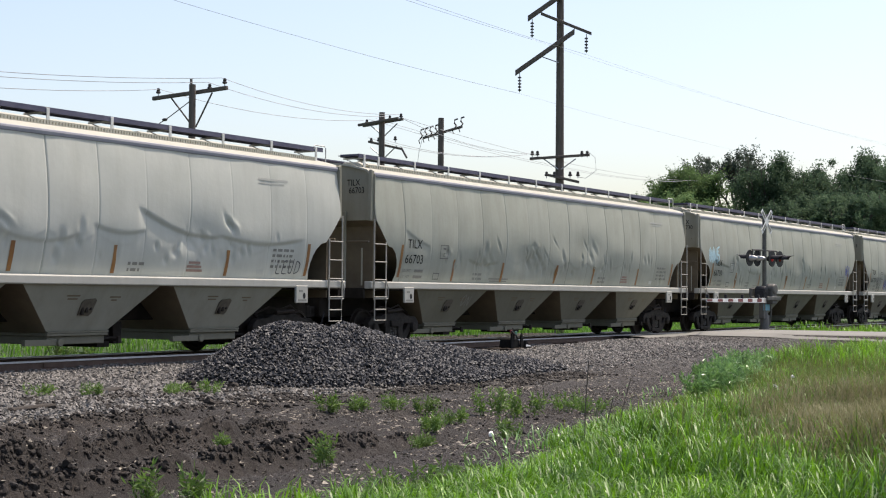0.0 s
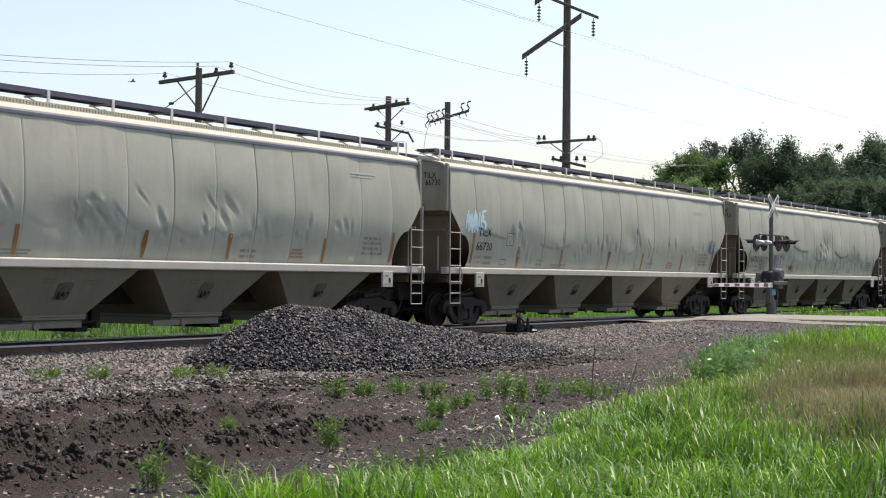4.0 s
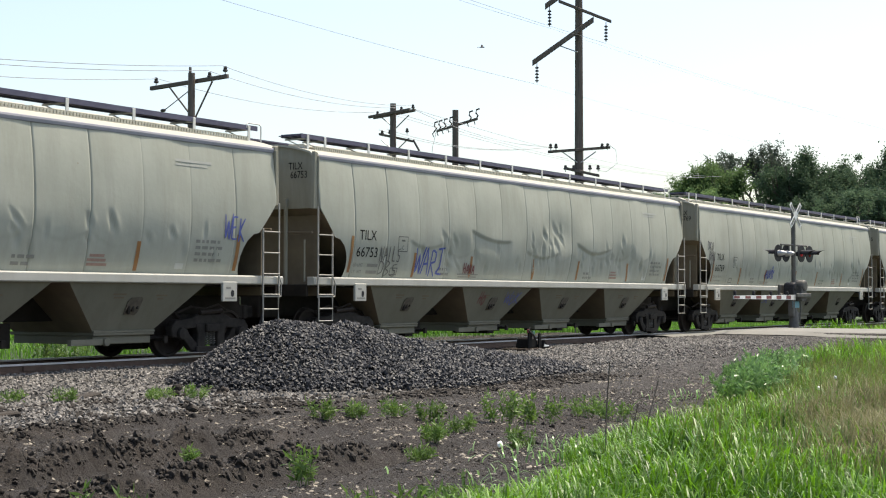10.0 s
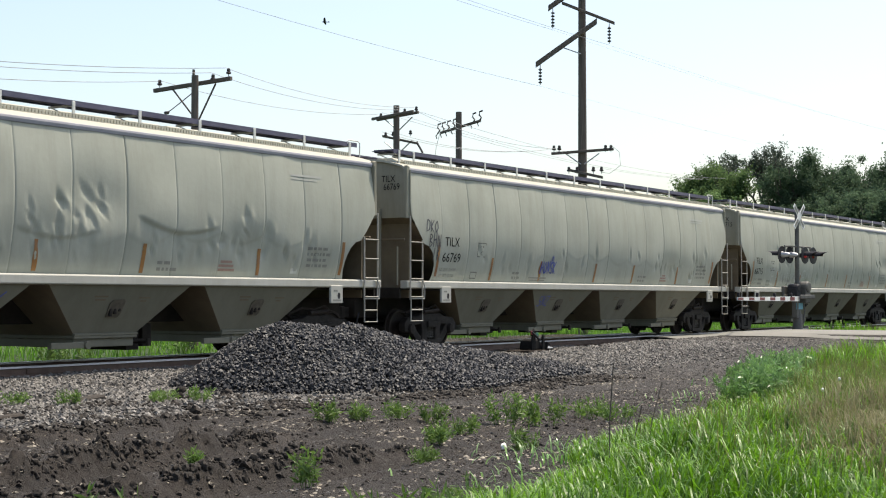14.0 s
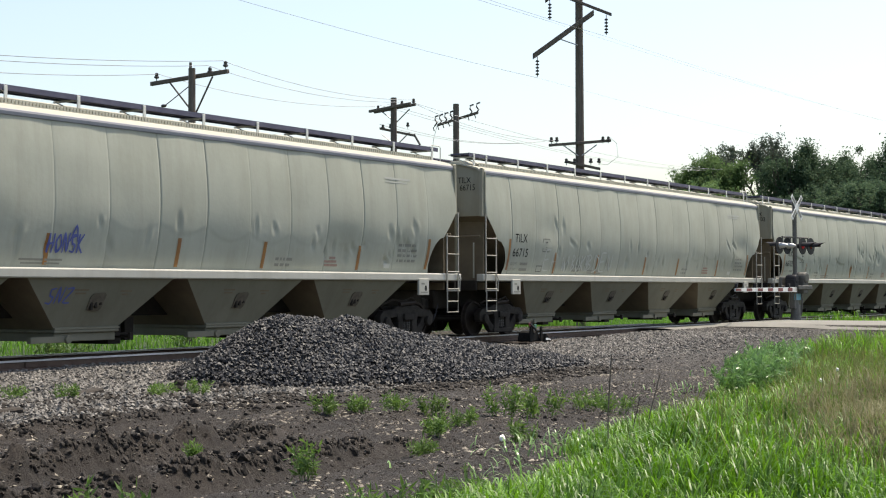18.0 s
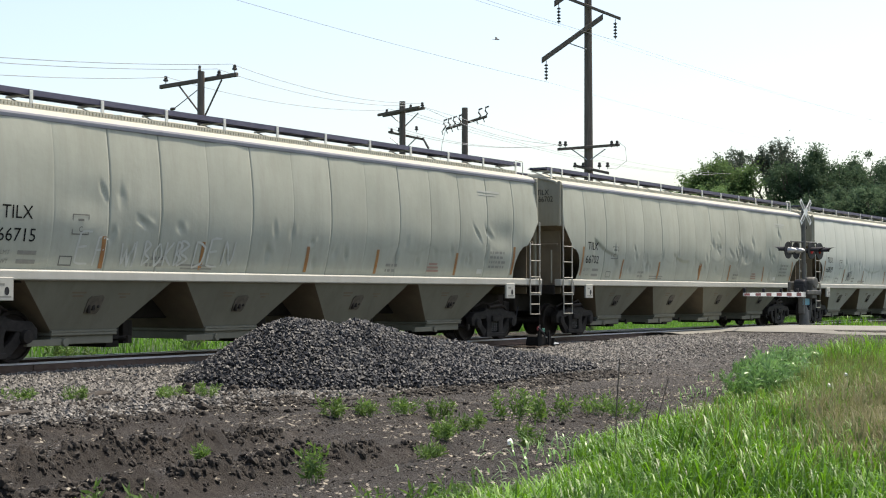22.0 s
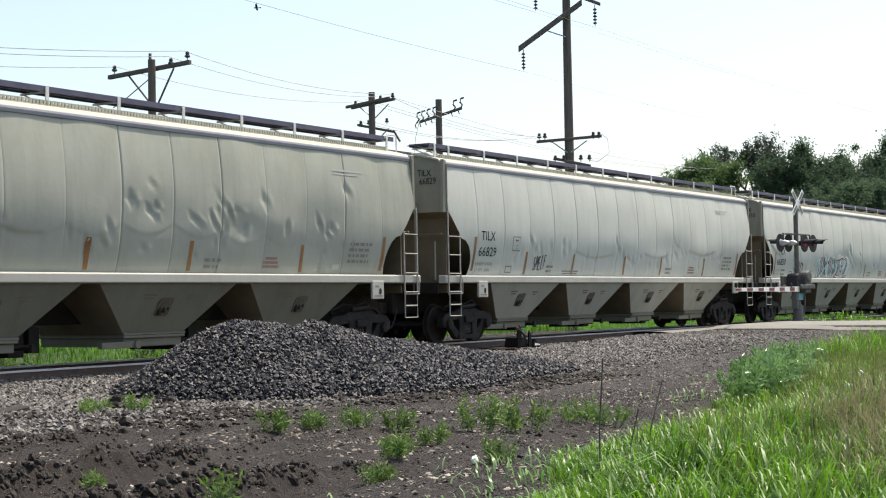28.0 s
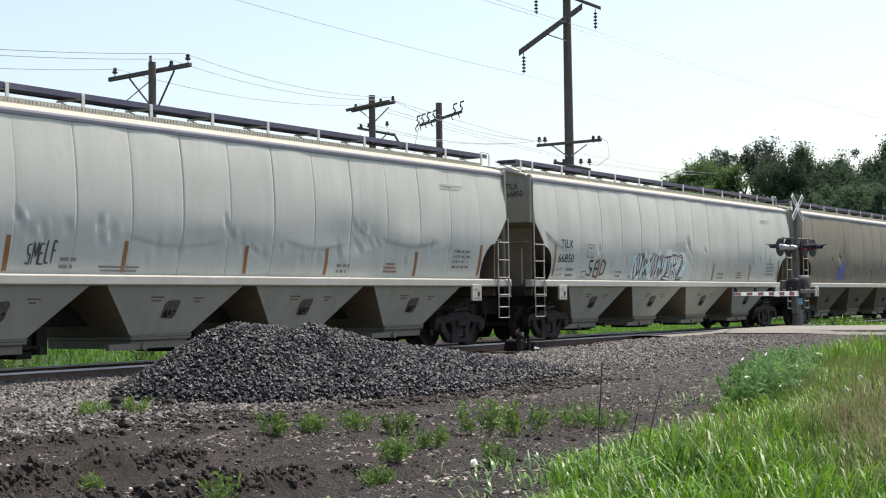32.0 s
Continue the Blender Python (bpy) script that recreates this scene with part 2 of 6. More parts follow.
M_GRASS = leafy("green_grass_blade", (0.040, 0.125, 0.006), (0.175, 0.365, 0.025), 0.45, 0.45, 0.75, 1.3)
M_PALE = leafy("pale_far_grass", (0.065, 0.18, 0.018), (0.16, 0.33, 0.05), 0.45, 0.6, 0.5, 0.5)
M_DRY = leafy("dry_grass_stalk", (0.175, 0.168, 0.088), (0.27, 0.255, 0.14), 0.35, 0.6)
M_MIX = leafy("seeding_grass_stalk", (0.085, 0.135, 0.028), (0.215, 0.225, 0.085), 0.45, 0.6, 0.5)
M_BUSH = leafy("silvery_weed_leaf", (0.065, 0.19, 0.020), (0.27, 0.40, 0.19), 0.45, 0.3, 0.65)
M_WEED = leafy("weed_leaf", (0.08, 0.155, 0.028), (0.15, 0.245, 0.058), 0.45, 0.5)
# tree greens are lightened and blued, the distant haze put into their colour
M_LEAF = leafy("hazed_tree_leaf", (0.058, 0.102, 0.056), (0.098, 0.150, 0.086), 0.4, 0.8, 0.3, 0.25)
M_LEAF3 = leafy("grey_tree_leaf", (0.045, 0.064, 0.046), (0.085, 0.108, 0.082), 0.35, 0.8, 0.3, 0.25)
M_LEAF2 = leafy("light_tree_leaf", (0.095, 0.165, 0.060), (0.15, 0.225, 0.088), 0.4, 0.8, 0.3, 0.25)
M_BARK = mat("bark", (0.05, 0.04, 0.032), (0.10, 0.085, 0.07), 4, 0.9, bump=0.5, bump_scale=20, stretch=(4, 4, 0.6))


# ---- mesh helpers ----
class Geo:
    """Gathers boxes, tubes and plates into one mesh."""

    def __init__(self):
        self.v, self.f = [], []

    def add(self, verts, faces):
        n = len(self.v)
        self.v.extend(tuple(p) for p in verts)
        self.f.extend(tuple(i + n for i in q) for q in faces)
        return self

    def box(self, x0, y0, z0, x1, y1, z1):
        vs = [(x, y, z) for x in (x0, x1) for y in (y0, y1) for z in (z0, z1)]
        return self.add(vs, [(0, 1, 3, 2), (4, 6, 7, 5), (0, 4, 5, 1), (2, 3, 7, 6), (0, 2, 6, 4), (1, 5, 7, 3)])

    def prism(self, loop, axis, a, b):
        """A flat outline of (p, q) pairs, pushed from a to b along the axis 'x', 'y' or 'z'."""
        put = {"x": lambda p, q, s: (s, p, q), "y": lambda p, q, s: (p, s, q), "z": lambda p, q, s: (p, q, s)}[axis]
        n = len(loop)
        vs = [put(p, q, a) for p, q in loop] + [put(p, q, b) for p, q in loop]
        fs = [tuple(range(n)), tuple(range(2 * n - 1, n - 1, -1))]
        fs += [(i, (i + 1) % n, n + (i + 1) % n, n + i) for i in range(n)]
        return self.add(vs, fs)

    def tube(self, p, q, r, n=8, r2=None):
        p, q = Vector(p), Vector(q)
        d = (q - p).normalized()
        u = d.cross(Vector((0, 0, 1)) if abs(d.z) < 0.9 else Vector((1, 0, 0))).normalized()
        w = d.cross(u)
        r2 = r if r2 is None else r2
        ang = [2 * math.pi * i / n for i in range(n)]
        vs = [p + r * (math.cos(a) * u + math.sin(a) * w) for a in ang] + [q + r2 * (math.cos(a) * u + math.sin(a) * w) for a in ang]
        fs = [(i, (i + 1) % n, n + (i + 1) % n, n + i) for i in range(n)] + [tuple(range(n - 1, -1, -1)), tuple(range(n, 2 * n))]
        return self.add(vs, fs)

    def path(self, pts, r, n=6):
        """A tube swept along a line of points."""
        pts = [Vector(p) for p in pts]
        vs, fs, m = [], [], len(pts)
        for k, p in enumerate(pts):
            d = (pts[min(k + 1, m - 1)] - pts[max(k - 1, 0)]).normalized()
            u = d.cross(Vector((0, 0, 1)) if abs(d.z) < 0.95 else Vector((1, 0, 0))).normalized()
            w = d.cross(u)
            vs += [p + r * (math.cos(2 * math.pi * i / n) * u + math.sin(2 * math.pi * i / n) * w) for i in range(n)]
        for k in range(m - 1):
            fs += [(k * n + i, k * n + (i + 1) % n, (k + 1) * n + (i + 1) % n, (k + 1) * n + i) for i in range(n)]
        fs += [tuple(range(n - 1, -1, -1)), tuple((m - 1) * n + i for i in range(n))]
        return self.add(vs, fs)

    def lathe(self, profile, centre, n=24, axis="y"):
        """Spins (along, radius) pairs round an axis through centre."""
        cx, cy, cz = centre
        vs, fs = [], []
        for s, r in profile:
            for i in range(n):
                a = 2 * math.pi * i / n
                if axis == "y":
                    vs.append((cx + r * math.cos(a), cy + s, cz + r * math.sin(a)))
                elif axis == "z":
                    vs.append((cx + r * math.cos(a), cy + r * math.sin(a), cz + s))
                else:
                    vs.append((cx + s, cy + r * math.cos(a), cz + r * math.sin(a)))
        for k in range(len(profile) - 1):
            for i in range(n):
                fs.append((k * n + i, k * n + (i + 1) % n, (k + 1) * n + (i + 1) % n, (k + 1) * n + i))
        m = len(profile) - 1
        fs += [tuple(range(n - 1, -1, -1)), tuple(m * n + i for i in range(n))]
        return self.add(vs, fs)

    def mesh(self, name, material, bevel=0.0, smooth=False):
        me = bpy.data.meshes.new(name)
        me.from_pydata(self.v, [], self.f)
        bm = bmesh.new()
        bm.from_mesh(me)
        bmesh.ops.recalc_face_normals(bm, faces=bm.faces)
        if bevel:
            sharp = [e for e in bm.edges if len(e.link_faces) == 2 and e.calc_face_angle(0) > 0.6]
            bmesh.ops.bevel(bm, geom=sharp, offset=bevel, segments=1, profile=0.5, affect="EDGES", clamp_overlap=True)
        bm.to_mesh(me)
        bm.free()
        if smooth:
            for p in me.polygons:
                p.use_smooth = True
            me.set_sharp_from_angle(angle=radians(40))
        me.materials.append(material)
        return me


def put(name, me, parent=None, label="", at=None):
    ob = new(name, me)
    if parent is not None:
        ob.parent = parent
    if at is not None:
        ob.matrix_basis = at
    if label:
        tagged(ob, label)
    return ob


def part(name, geo, material, parent, label="", bevel=0.0, smooth=False, at=None):
    return put(name, geo.mesh(name, material, bevel, smooth), parent, label, at)


def sheet(name, verts, faces, material, smooth=True):
    me = bpy.data.meshes.new(name)
    me.from_pydata(verts, [], faces)
    if smooth:
        me.polygons.foreach_set("use_smooth", [True] * len(me.polygons))
    me.materials.append(material)
    return me


def base(name, x, y, z, label, category, group="", rz=0):
    e = new(name)
    e.empty_display_size = 0.3
    e.matrix_basis = pose(x, y, z, 0, 0, rz)
    return tagged(e, label, category, group)


def step(a, b, x):
    t = min(1.0, max(0.0, (x - a) / (b - a)))
    return t * t * (3 - 2 * t)

# ---- ground ----
TRACK_Y = 20.73
_lat = np.random.RandomState(5).rand(256, 256)


def vnoise(x, y):
    """Smooth value noise, 0 to 1, on arrays."""
    xi, yi = np.floor(x).astype(int), np.floor(y).astype(int)
    fx, fy = x - xi, y - yi
    fx, fy = fx * fx * (3 - 2 * fx), fy * fy * (3 - 2 * fy)
    a, b = _lat[xi % 256, yi % 256], _lat[(xi + 1) % 256, yi % 256]
    c, d = _lat[xi % 256, (yi + 1) % 256], _lat[(xi + 1) % 256, (yi + 1) % 256]
    return (a * (1 - fx) + b * fx) * (1 - fy) + (c * (1 - fx) + d * fx) * fy


def sm(a, b, x):
    t = np.clip((x - a) / (b - a), 0, 1)
    return t * t * (3 - 2 * t)


def grass_edge(x):
    return np.interp(x, [-40, 0, 7, 8.2, 9.0, 9.8, 11.8, 13.5, 15.2, 16.0, 17.8, 19.5, 20.6, 22.0, 25.3, 28, 34, 39, 60], [6.0, 6.2, 6.1, 5.8, 5.5, 5.4, 6.1, 6.95, 7.25, 6.6, 6.8, 7.5, 8.3, 8.75, 9.8, 10.4, 10.7, 10.8, 11.2]) + 0.3 * (vnoise(x * 0.8, x * 0 + 3.3) - 0.5)


def road_in(x, y):
    """1 on the road that crosses the track, fading out at its shoulders."""
    beyond = np.maximum(y - TRACK_Y - 1.5, 0)
    s = x - 1.5 * beyond
    return sm(43.2, 44.0, s) * (1 - sm(49.4, 50.0, s)) * (1 - sm(1.7, 2.6, y - TRACK_Y))


def pile_height(x, y):
    """The heap of crushed stone: a low ridge with two tops and a long tail."""
    def ridge(ax, ay, bx, by, ha, hb, slope):
        t = np.clip(((x - ax) * (bx - ax) + (y - ay) * (by - ay)) / ((bx - ax) ** 2 + (by - ay) ** 2), 0, 1)
        d = np.hypot(x - ax - t * (bx - ax), y - ay - t * (by - ay))
        return ha + (hb - ha) * t - slope * (np.sqrt(d * d + 0.09) - 0.3)
    h = np.maximum(ridge(19.9, 15.6, 20.7, 15.4, 1.05, 0.98, 0.62), ridge(21.3, 15.2, 22.3, 14.9, 1.0, 0.78, 0.58))
    h = np.maximum(h, ridge(22.3, 14.9, 27.5, 13.9, 0.74, 0.10, 0.42))
    return np.maximum(h, 0) + 0.05 * (vnoise(x * 2.1, y * 2.1) - 0.5) * (h > 0)


RUTS = ((10.0, 8.0, 0.085, 0.26, 12.6), (8.45, 8.0, 0.03, 0.22, 12.4), (12.55, 10.5, 0.03, 0.11, 13.4), (11.2, 9.0, 0.05, 0.05, 17.0), (9.3, 9.0, 0.06, 0.05, 16.0))


def rut_lines(x, y):
    """Distance from each ridge thrown up by wheels in the wet soil, and how high it stands there."""
    for i, (y0, x0, slope, high, x_end) in enumerate(RUTS):
        sway = 0.22 * (vnoise(x * 0.6, x * 0 + 7 + i) - 0.5)
        yield y - y0 - slope * (x - x0) - sway, high * (1 - 0.8 * sm(x_end - 1, x_end + 1.2, x))


def ground_z(x, y):
    a = np.abs(y - TRACK_Y)
    z = -0.44 + 0.14 * sm(10, 16, y) + 0.0 * x
    z = np.where(y > TRACK_Y, -0.62, z)
    z = z + (-0.20 - z) * (1 - sm(1.7, 4.0, a))
    z = z + 0.07 * (vnoise(x * 0.35, y * 0.35) - 0.5) + 0.03 * (vnoise(x * 1.7, y * 1.7) - 0.5)
    # wheel ruts in the wet soil
    mud = sm(5.4, 6.4, y) * (1 - sm(12.6, 13.6, y)) * (1 - sm(19, 24, x))
    for d, high in rut_lines(x, y):
        z = z + mud * high * np.exp(-(d / 0.15) ** 2) * (0.35 + 0.75 * vnoise(x * 5.0, y * 2.0) + 0.5 * (vnoise(x * 13, y * 11) - 0.5)) - mud * 0.5 * high * np.exp(-((d + 0.42) / 0.24) ** 2)
    z = z + mud * 0.04 * (vnoise(x * 1.1, y * 2.6) - 0.5) + mud * 0.016 * (vnoise(x * 6, y * 8) - 0.5) + mud * 0.010 * (vnoise(x * 17, y * 17) - 0.5)
    # the road rises to the crossing
    r = road_in(x, y)
    r = np.maximum(r, sm(30, 42, 0.82 * x + 0.57 * y) * 0.75 * sm(8, 15, y) * (1 - sm(52, 58, 0.82 * x + 0.57 * y)))
    top = 0.12 - 0.14 * (1 - sm(1.6, 3.4, a))
    z = np.where(a < 3.4, z + (top - 0.06 - z) * road_in(x, y), z + (top - z) * r)
    # grass bank
    z = z + 0.10 * sm(0, 2.0, grass_edge(x) - y) * (0.6 + 0.8 * vnoise(x * 0.5, y * 0.5))
    far = np.hypot(x - 25, y - 15)
    return np.where(far > 120, -0.55 + 0.0 * x, z)


def spaced(lo, mid, hi, fine, coarse, far):
    """Grid lines: close together from lo to mid, wider to hi, ever wider out to far."""
    mid = list(np.arange(lo, mid, fine)) + list(np.arange(mid, hi, coarse))
    out, s, p = [], coarse, hi
    while p < far:
        out.append(p)
        s *= 1.3
        p += s
    low, s, p = [], fine, lo - fine
    while p > -far:
        low.append(p)
        s *= 1.35
        p -= s
    return np.array(low[::-1] + mid + out)


def grid_faces(nx, ny):
    i = np.arange(nx - 1)[:, None] * ny + np.arange(ny - 1)[None, :]
    return np.stack([i, i + ny, i + ny + 1, i + 1], -1).reshape(-1, 4)


gx, gy = spaced(6.5, 15.5, 60, 0.035, 0.25, 1800), spaced(5.8, 13.2, 27, 0.035, 0.2, 1800)
GX, GY = np.meshgrid(gx, gy, indexing="ij")
GZ = ground_z(GX, GY)
ground_mesh = bpy.data.meshes.new("ground")
ground_mesh.from_pydata(np.stack([GX, GY, GZ], -1).reshape(-1, 3).tolist(), [], grid_faces(len(gx), len(gy)).tolist())
ground_mesh.polygons.foreach_set("use_smooth", [True] * len(ground_mesh.polygons))
# what the soil is: red for stones, green for turf
green = np.maximum(sm(-0.3, 0.4, grass_edge(GX) - GY), sm(3.3, 4.6, GY - TRACK_Y))
green = green * (1 - road_in(GX, GY))
stone = sm(12.2, 15.2, GY + 1.2 * (vnoise(GX * 0.7, GY * 0.7) - 0.5)) * (1 - sm(3.4, 4.4, GY - TRACK_Y))
stone = np.maximum(stone, sm(25, 32, GX + 3 * (vnoise(GX * 0.5, GY * 0.5) - 0.5)) * sm(0.5, 2.5, GY - grass_edge(GX)) * (1 - sm(3.4, 4.4, GY - TRACK_Y)))
stone = np.maximum(stone, 0.5 * sm(13, 19, GX) * sm(9.5, 11.5, GY) * (0.3 + 0.7 * vnoise(GX * 0.9, GY * 1.7)) * (1 - sm(3.4, 4.4, GY - TRACK_Y)))
tone = ground_mesh.color_attributes.new("soil", "FLOAT_COLOR", "POINT")
tone.data.foreach_set("color", np.stack([stone, green, 0 * stone, 1 + 0 * stone], -1).reshape(-1).astype(np.float32))


def ground_material():
    m = bpy.data.materials.new("soil")
    m.use_nodes = True
    nt = m.node_tree
    N, L = nt.nodes, nt.links
    b = N["Principled BSDF"]
    b.inputs["Roughness"].default_value = 0.9
    co = N.new("ShaderNodeTexCoord")

    def noise_tex(scale, detail=6, rough=0.65):
        n = N.new("ShaderNodeTexNoise")
        n.inputs["Scale"].default_value, n.inputs["Detail"].default_value, n.inputs["Roughness"].default_value = scale, detail, rough
        L.new(co.outputs["Object"], n.inputs["Vector"])
        return n.outputs["Fac"]

    def ramp(src, stops):
        r = N.new("ShaderNodeValToRGB")
        while len(r.color_ramp.elements) < len(stops):
            r.color_ramp.elements.new(0.5)
        for e, (p, c) in zip(r.color_ramp.elements, stops):
            e.position, e.color = p, (*c, 1)
        L.new(src, r.inputs["Fac"])
        return r.outputs["Color"]

    def mix(f, a, c):
        x = N.new("ShaderNodeMix")
        x.data_type = "RGBA"
        L.new(f, x.inputs["Factor"])
        L.new(a, x.inputs["A"])
        L.new(c, x.inputs["B"])
        return x.outputs["Result"]

    soil = ramp(noise_tex(1.3), [(0.3, (0.0125, 0.0090, 0.0066)), (0.55, (0.027, 0.0196, 0.0143)), (0.75, (0.056, 0.0425, 0.032))])
    fine = ramp(noise_tex(24, 3), [(0.38, (0.0075, 0.0056, 0.0043)), (0.56, (0.031, 0.0235, 0.018)), (0.68, (0.095, 0.077, 0.062))])
    half = N.new("ShaderNodeValue")
    half.outputs[0].default_value = 0.5
    soil = mix(half.outputs[0], soil, fine)
    mp = N.new("ShaderNodeMapping")
    mp.inputs["Scale"].default_value = (0.45, 1.6, 1.0)
    L.new(co.outputs["Object"], mp.inputs["Vector"])
    st = N.new("ShaderNodeTexNoise")
    st.inputs["Scale"].default_value, st.inputs["Detail"].default_value, st.inputs["Roughness"].default_value = 1.6, 5, 0.6
    L.new(mp.outputs[0], st.inputs["Vector"])
    damp = ramp(st.outputs["Fac"], [(0.36, (0.011, 0.0078, 0.0058)), (0.55, (0.028, 0.0205, 0.0152)), (0.7, (0.062, 0.048, 0.037))])
    soil = mix(half.outputs[0], soil, damp)
    peb = N.new("ShaderNodeTexVoronoi")
    peb.inputs["Scale"].default_value = 16
    L.new(co.outputs["Object"], peb.inputs["Vector"])
    # pebble tones kept low: they paint the shade in gaps between stones
    pebble = ramp(peb.outputs["Color"], [(0.1, (0.013, 0.0113, 0.010)), (0.5, (0.034, 0.0303, 0.0272)), (0.9, (0.092, 0.084, 0.076))])
    # turf darkened to hold the shade between grass blades
    turf = ramp(noise_tex(0.9), [(0.3, (0.02, 0.045, 0.007)), (0.7, (0.045, 0.09, 0.014))])
    at = N.new("ShaderNodeAttribute")
    at.attribute_name = "soil"
    sp = N.new("ShaderNodeSeparateColor")
    L.new(at.outputs["Color"], sp.inputs["Color"])
    col = mix(sp.outputs[0], soil, pebble)
    col = mix(sp.outputs[1], col, turf)
    L.new(col, b.inputs["Base Color"])
    bp = N.new("ShaderNodeBump")
    bp.inputs["Strength"].default_value, bp.inputs["Distance"].default_value = 1.0, 0.09
    L.new(noise_tex(11, 10, 0.8), bp.inputs["Height"])
    L.new(bp.outputs[0], b.inputs["Normal"])
    return m


ground_mesh.materials.append(ground_material())
tagged(new("ground", ground_mesh), "rutted dark soil, gravel and green turf", "ground", kind="structure")


def gz(x, y):
    return float(ground_z(np.array([float(x)]), np.array([float(y)]))[0])


# the road over the crossing
def build_road():
    ss, ll = np.linspace(43.7, 49.6, 16), np.concatenate([np.linspace(-80, 4, 15), np.linspace(5, TRACK_Y + 1.9, 50)])
    A, Y = np.meshgrid(ss, ll, indexing="ij")
    X = A + 1.5 * np.maximum(Y - TRACK_Y - 1.5, 0)
    keep = np.abs(Y - TRACK_Y)
    Z = ground_z(X, Y) + 0.03
    Z = np.where(keep < 2.0, -0.025, Z)
    top = np.stack([X, Y, Z], -1).reshape(-1, 3)
    ob = new("road", sheet("road", top.tolist(), grid_faces(len(ss), len(ll)).tolist(), M_ROAD))
    tagged(ob, "worn pale grey road surface over the level crossing", "road", kind="structure")


build_road()

# ---- track ----
def build_track():
    for name, y in (("rail", TRACK_Y - 0.755), ("rail", TRACK_Y + 0.755)):
        r = base(name, 0, y, 0, "worn steel running rail with rusty web and bright head", "rail", "rails of the track")
        web = Geo().prism([(-0.07, -0.17), (0.07, -0.17), (0.07, -0.155), (0.012, -0.13), (0.010, -0.045), (0.030, -0.036), (-0.030, -0.036), (-0.010, -0.045), (-0.012, -0.13), (-0.07, -0.155)], "x", -250, 400)
        part("rail_body", web, M_RAIL, r, "rusty rail web and foot")
        part("rail_head", Geo().prism([(-0.036, -0.034), (0.036, -0.034), (0.036, -0.008), (0.030, 0), (-0.030, 0), (-0.036, -0.008)], "x", -250, 400), M_RAILTOP, r, "worn rail head with sky gleam in its colour")
        if y < TRACK_Y:
            for x in (18.7, 30.6):
                part("joint_bar", Geo().box(x - 0.45, -0.045, -0.135, x + 0.45, -0.014, -0.045), M_RAIL, r, "rusty joint bar", 0.006)
    rnd = random.Random(4)
    tie = Geo().box(-0.11, -1.3, -0.17, 0.11, 1.3, 0).mesh("tie", M_TIE, 0.015)
    plate = Geo().box(-0.09, -0.17, 0, 0.09, 0.17, 0.016).mesh("tie_plate", M_RAIL, 0.004)
    n = 0
    for i in range(150):
        x = 4 + i * 0.53
        if road_in(np.array([x]), np.array([TRACK_Y]))[0] > 0.3:
            continue
        t = put("railway_tie", tie, at=pose(x + rnd.uniform(-0.03, 0.03), TRACK_Y + rnd.uniform(-0.05, 0.05), -0.187, 0, 0, rnd.uniform(-1.2, 1.2)))
        tagged(t, "dark creosoted wooden railway tie under the rails", "tie", "ties of the track")
        put("tie_plate", plate, t, "rusty tie plate", pose(0, -0.755, 0))
        n += 1


build_track()


# ---- stones ----
def clod_shape(n, rs):
    """Crumbly lumps: an icosahedron split once, its corners and edges pushed in and out."""
    g = (1 + 5 ** 0.5) / 2
    v = [Vector(p) / 1.9 for p in ((-1, g, 0), (1, g, 0), (-1, -g, 0), (1, -g, 0), (0, -1, g), (0, 1, g), (0, -1, -g), (0, 1, -g), (g, 0, -1), (g, 0, 1), (-g, 0, -1), (-g, 0, 1))]
    f = [(0, 11, 5), (0, 5, 1), (0, 1, 7), (0, 7, 10), (0, 10, 11), (1, 5, 9), (5, 11, 4), (11, 10, 2), (10, 7, 6), (7, 1, 8), (3, 9, 4), (3, 4, 2), (3, 2, 6), (3, 6, 8), (3, 8, 9), (4, 9, 5), (2, 4, 11), (6, 2, 10), (8, 6, 7), (9, 8, 1)]
    ends, faces, seen = [], [], {}
    for a, b, c in f:
        mids = []
        for p, q in ((a, b), (b, c), (c, a)):
            key = (min(p, q), max(p, q))
            if key not in seen:
                seen[key] = 12 + len(ends)
                ends.append(key)
            mids.append(seen[key])
        faces += [(a, mids[0], mids[2]), (b, mids[1], mids[0]), (c, mids[2], mids[1]), tuple(mids)]
    v = np.array([tuple(p) for p in v])
    ends = np.array(ends)
    big = 0.55 + 0.8 * rs.rand(n, 12, 1)
    corner = v[None] * big
    mid = (corner[:, ends[:, 0]] + corner[:, ends[:, 1]]) * 0.5 * (0.9 + 0.5 * rs.rand(n, len(ends), 1))
    return np.concatenate([corner, mid], 1), np.array(faces)


